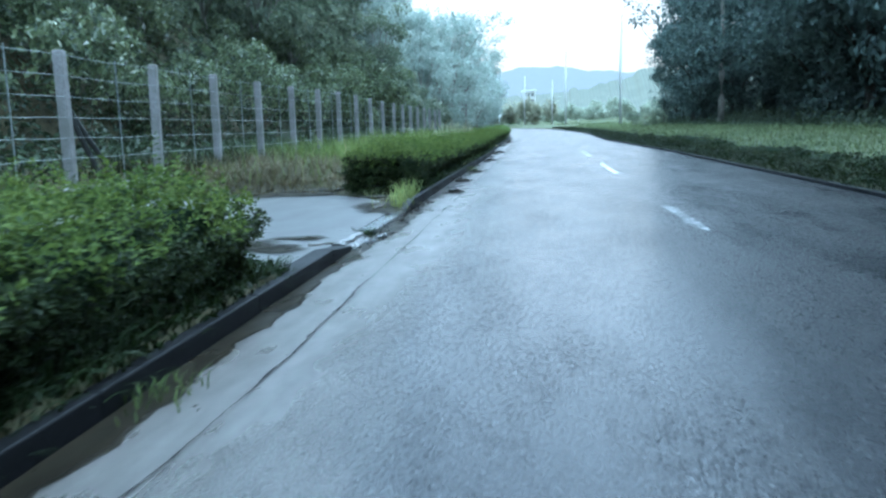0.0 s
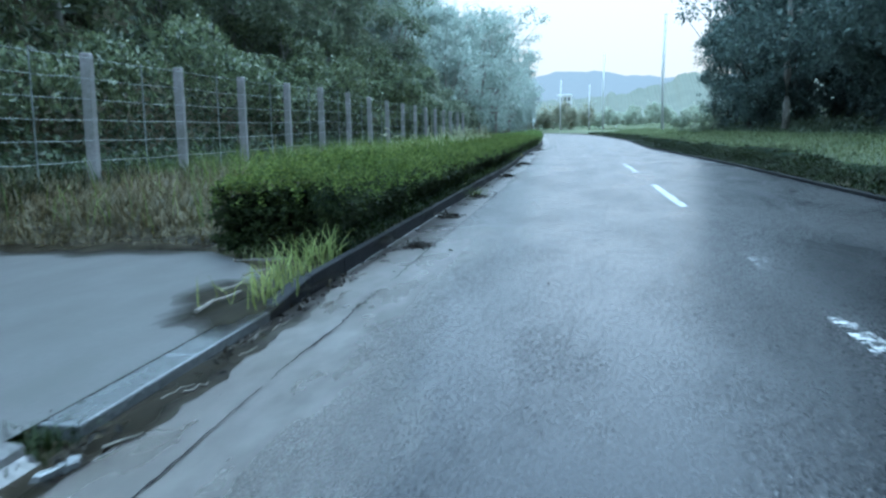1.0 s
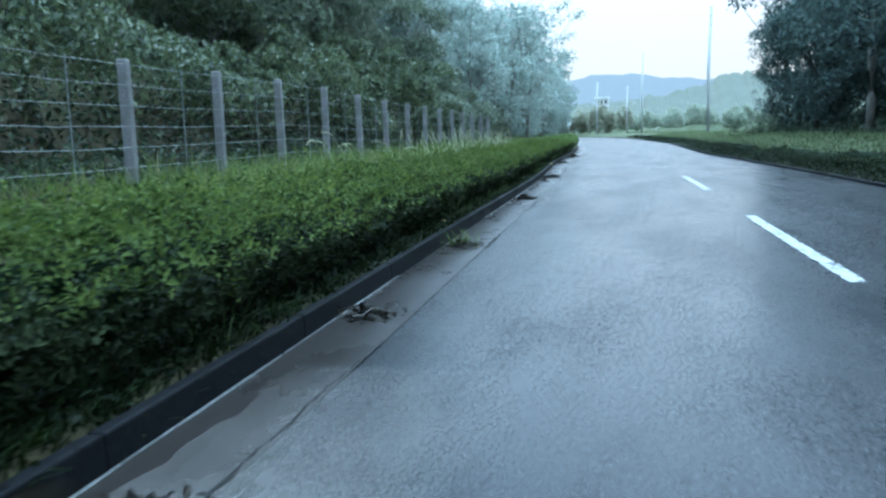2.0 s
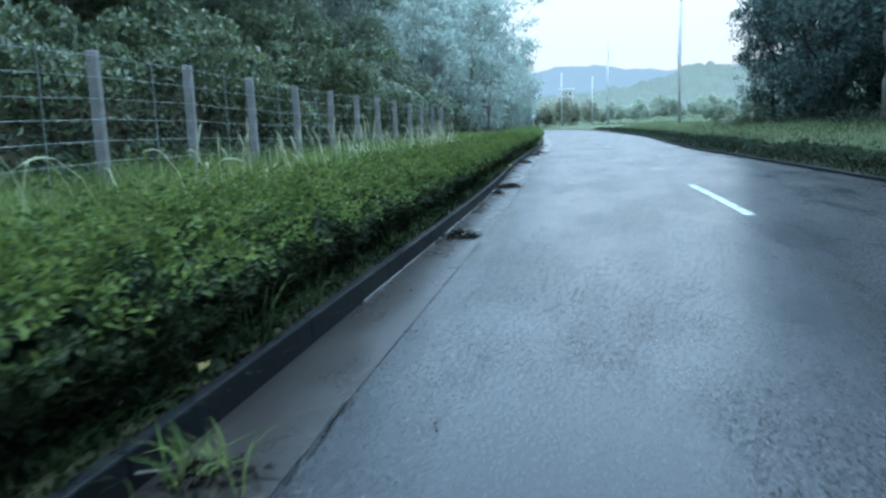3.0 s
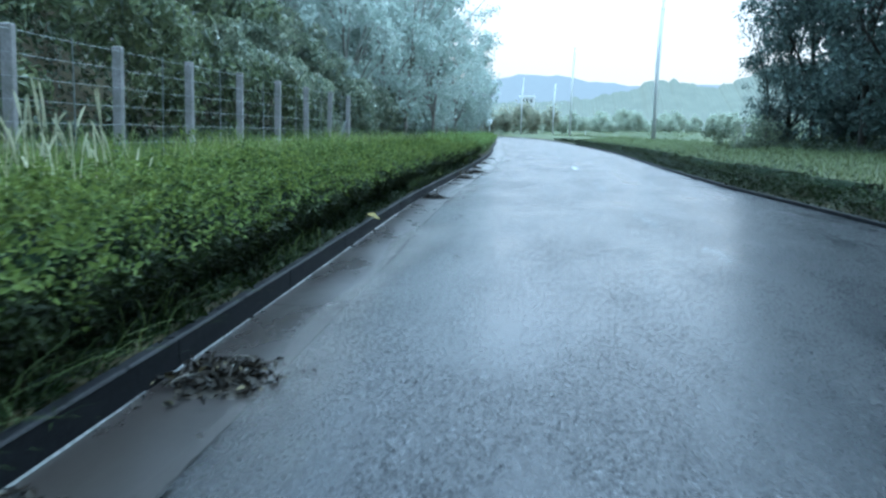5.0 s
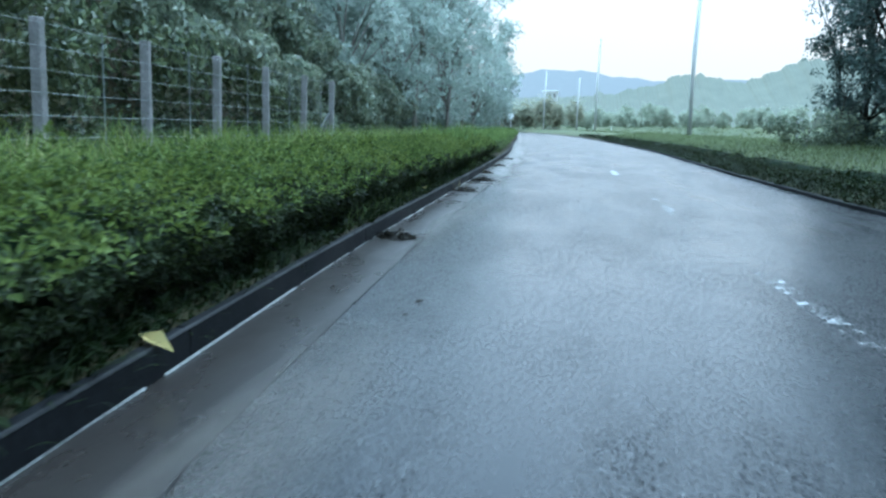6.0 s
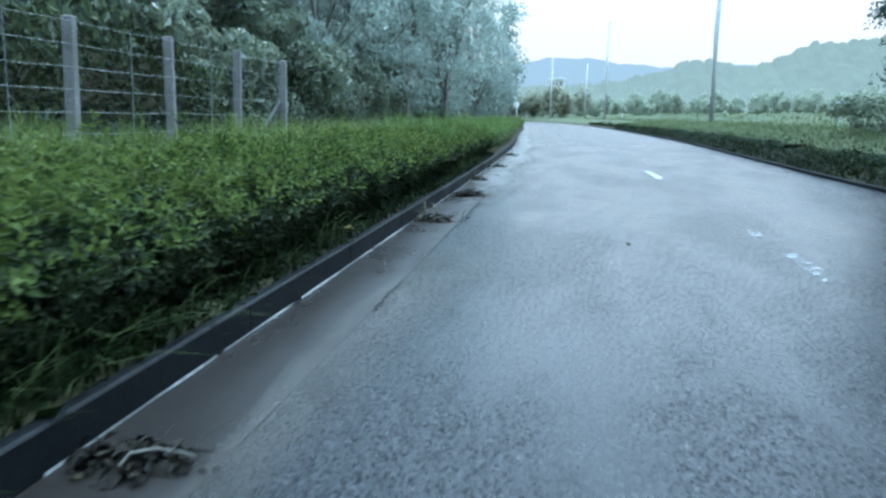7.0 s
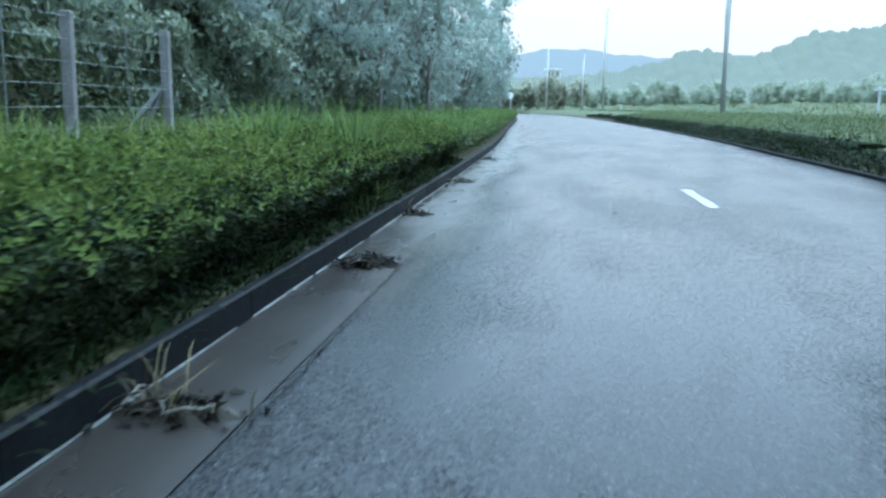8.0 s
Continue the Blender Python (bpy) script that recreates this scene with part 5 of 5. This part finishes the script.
def build_small():
    dark = "dark rotten leaf litter lying in the gutter"
    for y, d, ln, wd, n, g in ((14.6, -3.2, 0.4, 0.4, 90, 0), (17.6, -3.3, 0.3, 0.4, 80, 0), (21.1, -3.3, 0.3, 0.35, 90, 40), (27.5, -3.28, 0.2, 0.42, 150, 0), (34.85, -3.26, 0.6, 0.46, 330, 0),
                               (33.45, -3.38, 0.2, 0.22, 40, 0), (45.4, -3.3, 0.22, 0.4, 170, 0), (51.62, -3.28, 0.24, 0.44, 70, 22), (54.5, -3.25, 0.25, 0.48, 200, 0),
                               (57.2, -3.35, 0.25, 0.35, 60, 10), (61.0, -3.3, 0.3, 0.4, 70, 0), (66.5, -3.3, 0.3, 0.4, 60, 0)):
        litter(y, d, ln, wd, n, dark, int(y * 10), g, 9 if y in (34.85, 51.62, 54.5) else 3)
    rng = np.random.default_rng(77)
    for k in range(26):
        y, d = rng.uniform(8, 62), rng.choice([rng.uniform(-3.4, -2.4), rng.uniform(-2.4, 1.5)])
        ob = tagged(link("fallen_leaf", leaf_mesh("fallen_leaf", leaves(np.zeros((1, 3)), np.array([[0, 0, 1.0]]), 0.07, rng, 0.45, 0.2), LITTER)),
                    "dark wet leaf lying on the road", "leaf", "fallen leaves")
        ob.location = (float(centre(y)) + d, y, 0.012)
    for y in (21.8, 31.2, 40.7, 49.55):
        ob = tagged(link("fallen_leaf", leaf_mesh("fallen_leaf", leaves(np.zeros((1, 3)), np.array([[0.15, -0.4, 1.0]]), 0.16, rng, 0.5, 0.08), PALE_LEAF)),
                    "pale yellow fallen leaf lying behind the kerb", "leaf", "fallen leaves")
        ob.location = (float(centre(y)) - 3.63, y, 0.185)
    sticks = [(-1.85, 11.33, 1.6, 0.7, 0.022), (-1.95, 11.9, 1.35, 0.42, 0.018), (-2.05, 12.5, 1.2, 0.4, 0.016), (-2.3, 13.1, 0.1, 0.45, 0.013), (-2.2, 13.2, 0.25, 0.4, 0.012), (-1.6, 7.6, 0.9, 0.35, 0.018), (-1.1, 23.2, 0.25, 0.17, 0.007)]
    for k in range(16):
        y = 6.6 + 6.2 * (k + rng.uniform(0, 1)) / 16
        sticks.append((float(centre(y)) + KERB_D + rng.uniform(0.06, 0.26), y, 1.5 + rng.normal(0, 0.25), rng.uniform(0.12, 0.34), rng.uniform(0.005, 0.01)))
    for k, (x, y, turn, length, r) in enumerate(sticks):
        bm = bmesh.new()
        pts = [(length * (j / 5 - 0.5), 0.012 * rng.normal(), 0.006 * abs(rng.normal())) for j in range(6)]
        tube(bm, pts, [0.7 * r * (1 - 0.5 * j / 5) for j in range(6)], 6)
        me = bpy.data.meshes.new("stick")
        bmesh.ops.recalc_face_normals(bm, faces=bm.faces)
        bm.to_mesh(me), bm.free()
        me.materials.append(DRIFTWOOD if y < 14 else STRUT)
        ob = tagged(new("stick", me), "pale bleached stick washed up on wet concrete" if y < 14 else "thin dark stick lying on the road", "stick", "washed-up sticks")
        ob.location = (x, y, (0.085 if x < float(centre(y)) + KERB_D - 0.05 else 0.012) + r)
        ob.rotation_euler = (0, 0, turn)
    for y, n in ((8.9, 22), (10.3, 16), (11.6, 26), (12.5, 22)):
        litter(y, KERB_D + 0.1, 0.9, 0.16, n, "pale and dark leaves washed against the dropped kerb", int(y * 77))
    # pale grass tufts and straw at the hedge's end
    pale_tuft = "tuft of pale green grass behind the kerb at the hedge's end"
    for (x, y, n, hh, mat, lab) in ((-1.6, 11.45, 45, 0.3, PALE_GRASS, pale_tuft), (-1.66, 11.95, 50, 0.36, PALE_GRASS, pale_tuft), (-1.7, 12.55, 55, 0.42, PALE_GRASS, pale_tuft), (-1.76, 13.2, 50, 0.45, PALE_GRASS, pale_tuft),
                                    (-1.2, 3.35, 60, 0.13, GRASS, "low green weeds growing in the gutter mud"), (-2.35, 13.35, 46, 0.2, STRAW, "flattened straw lying at the hedge's end"), (-1.5, 8.98, 60, 0.08, WEED, "low weeds growing in the kerb's gap"), (-1.75, 9.05, 46, 0.08, DRY_GRASS, "low tuft of dry grass at the broken kerb"), (-1.6, 7.8, 26, 0.1, WEED, "dark moss and weeds on the broken kerb")):
        ob = thing("grass_tuft", lab, "grass", "", (x, y, 0.08 if y > 9.2 else 0.015), "stuff")
        q = rng.normal(size=(n, 2)) * np.array([0.09, 0.16])
        v, f = blades(q[:, 0], q[:, 1], np.zeros(n), rng.uniform(0.4, 1.0, n) * hh, rng, 0.005, 0.6)
        link("tuft", mesh_of("tuft", v, f, mat), ob)
    # tall seeding stems over the hedge
    n = 260
    y = rng.uniform(20, 58, n)
    d = rng.uniform(-7.6, -4.9, n)
    keep = np.sin(y * 0.8) + np.sin(y * 0.31 + 1) > rng.uniform(-1.6, 0.9, n)
    y, d = y[keep], d[keep]
    x = centre(y) + d
    v, f = blades(x, y, ground_z(x, y), rng.uniform(0.6, 1.05, len(x)), rng, 0.0035, 0.8)
    tagged(link("seed_grass", mesh_of("seed_grass", v, f, STRAW)), "tall pale seeding grass stems above the hedge", "grass", kind="stuff")


def foxtails(seed, y, d, height, bend, heading, label):
    """Foxtail grass: thin bent stems, each with a bristly pale head along its last stretch."""
    rng = np.random.default_rng(seed)
    n = len(y)
    x = centre(y) + d
    turn = heading + rng.normal(0, 1.0, n)
    way = np.stack([np.cos(turn), np.sin(turn), np.zeros(n)], 1)
    side = np.stack([-way[:, 1], way[:, 0], np.zeros(n)], 1)
    root = np.stack([x, y, ground_z(x, y) - 0.02], 1)
    h, b = rng.uniform(*height, n)[:, None], rng.uniform(*bend, n)[:, None]

    def at(t):
        return root + np.array([[0, 0, 1.0]]) * h * (t - 0.45 * b * t**4) + way * h * 0.42 * b * t**2.2

    def spindle(stops, sides):
        ring = []
        for t, r in stops:
            ahead = unit(at(t + 0.01) - at(t - 0.01))
            lift = np.cross(side, ahead)
            for k in range(sides):
                a = 2 * math.pi * k / sides
                ring.append(at(t) + r * (math.cos(a) * side + math.sin(a) * lift))
        m = len(stops)
        quads = np.array([[r * sides + k, r * sides + (k + 1) % sides, (r + 1) * sides + (k + 1) % sides, (r + 1) * sides + k] for r in range(m - 1) for k in range(sides)])
        return np.stack(ring, 1).reshape(-1, 3), (quads[None] + (np.arange(n) * m * sides)[:, None, None]).reshape(-1, 4)

    ob = thing("foxtail_grass", label, "grass", "", (0, 0, 0), "stuff")
    link("stems", mesh_of("stems", *spindle(((0.0, 0.0035), (0.35, 0.003), (0.6, 0.003), (0.79, 0.003)), 3), PLUME), ob)
    link("seed_heads", mesh_of("seed_heads", *spindle(((0.78, 0.003), (0.83, 0.0065), (0.9, 0.0075), (0.96, 0.0055), (1.0, 0.001)), 5), PLUME), ob, "pale bristly seed heads")


def build_foxtails():
    rng = np.random.default_rng(52)
    y = rng.uniform(24.2, 36.5, 340)
    y = y[np.sin(y * 0.9 + 1) + np.sin(y * 0.37) + 0.12 * (y - 24) > rng.uniform(-1.2, 1.6, len(y))]
    foxtails(53, y, rng.uniform(-4.95, -4.3, len(y)), (0.98, 1.36), (0.1, 0.5), 2.6, "foxtail grass with pale seed heads above the hedge")
    y = np.concatenate([rng.normal(c, 0.5, 6) for c in (22.6, 24.4, 33.6, 35.4)])
    foxtails(54, y, rng.uniform(-5.1, -4.6, len(y)), (1.3, 1.6), (0.6, 0.95), 2.9, "tall foxtail grass bowing over the hedge")


def build_hedge_grass():
    """Long grass grown up through the far hedge, in tufts that break its top line."""
    rng = np.random.default_rng(57)
    for y0, y1, n in ((53, 62, 16), (62, 74, 26), (74, 92, 34)):
        mid = np.repeat(rng.uniform(y0, y1, n), 60)
        d = np.repeat(rng.uniform(-5.0, -3.95, n), 60) + rng.normal(0, 0.13, len(mid))
        tall = np.repeat(rng.uniform(0.8, 1.22, n), 60) * rng.uniform(0.6, 1, len(mid))
        y = mid + rng.normal(0, 0.22, len(mid))
        x = centre(y) + d
        v, f = blades(x, y, ground_z(x, y), tall, rng, 0.011, 0.35)
        ob = thing("tall_grass", "long green grass growing up through the hedge", "grass", "", (0, 0, 0), "stuff")
        link("blades", mesh_of("blades", v, f, HEDGE_GRASS), ob)


build_small(), build_foxtails(), build_hedge_grass()
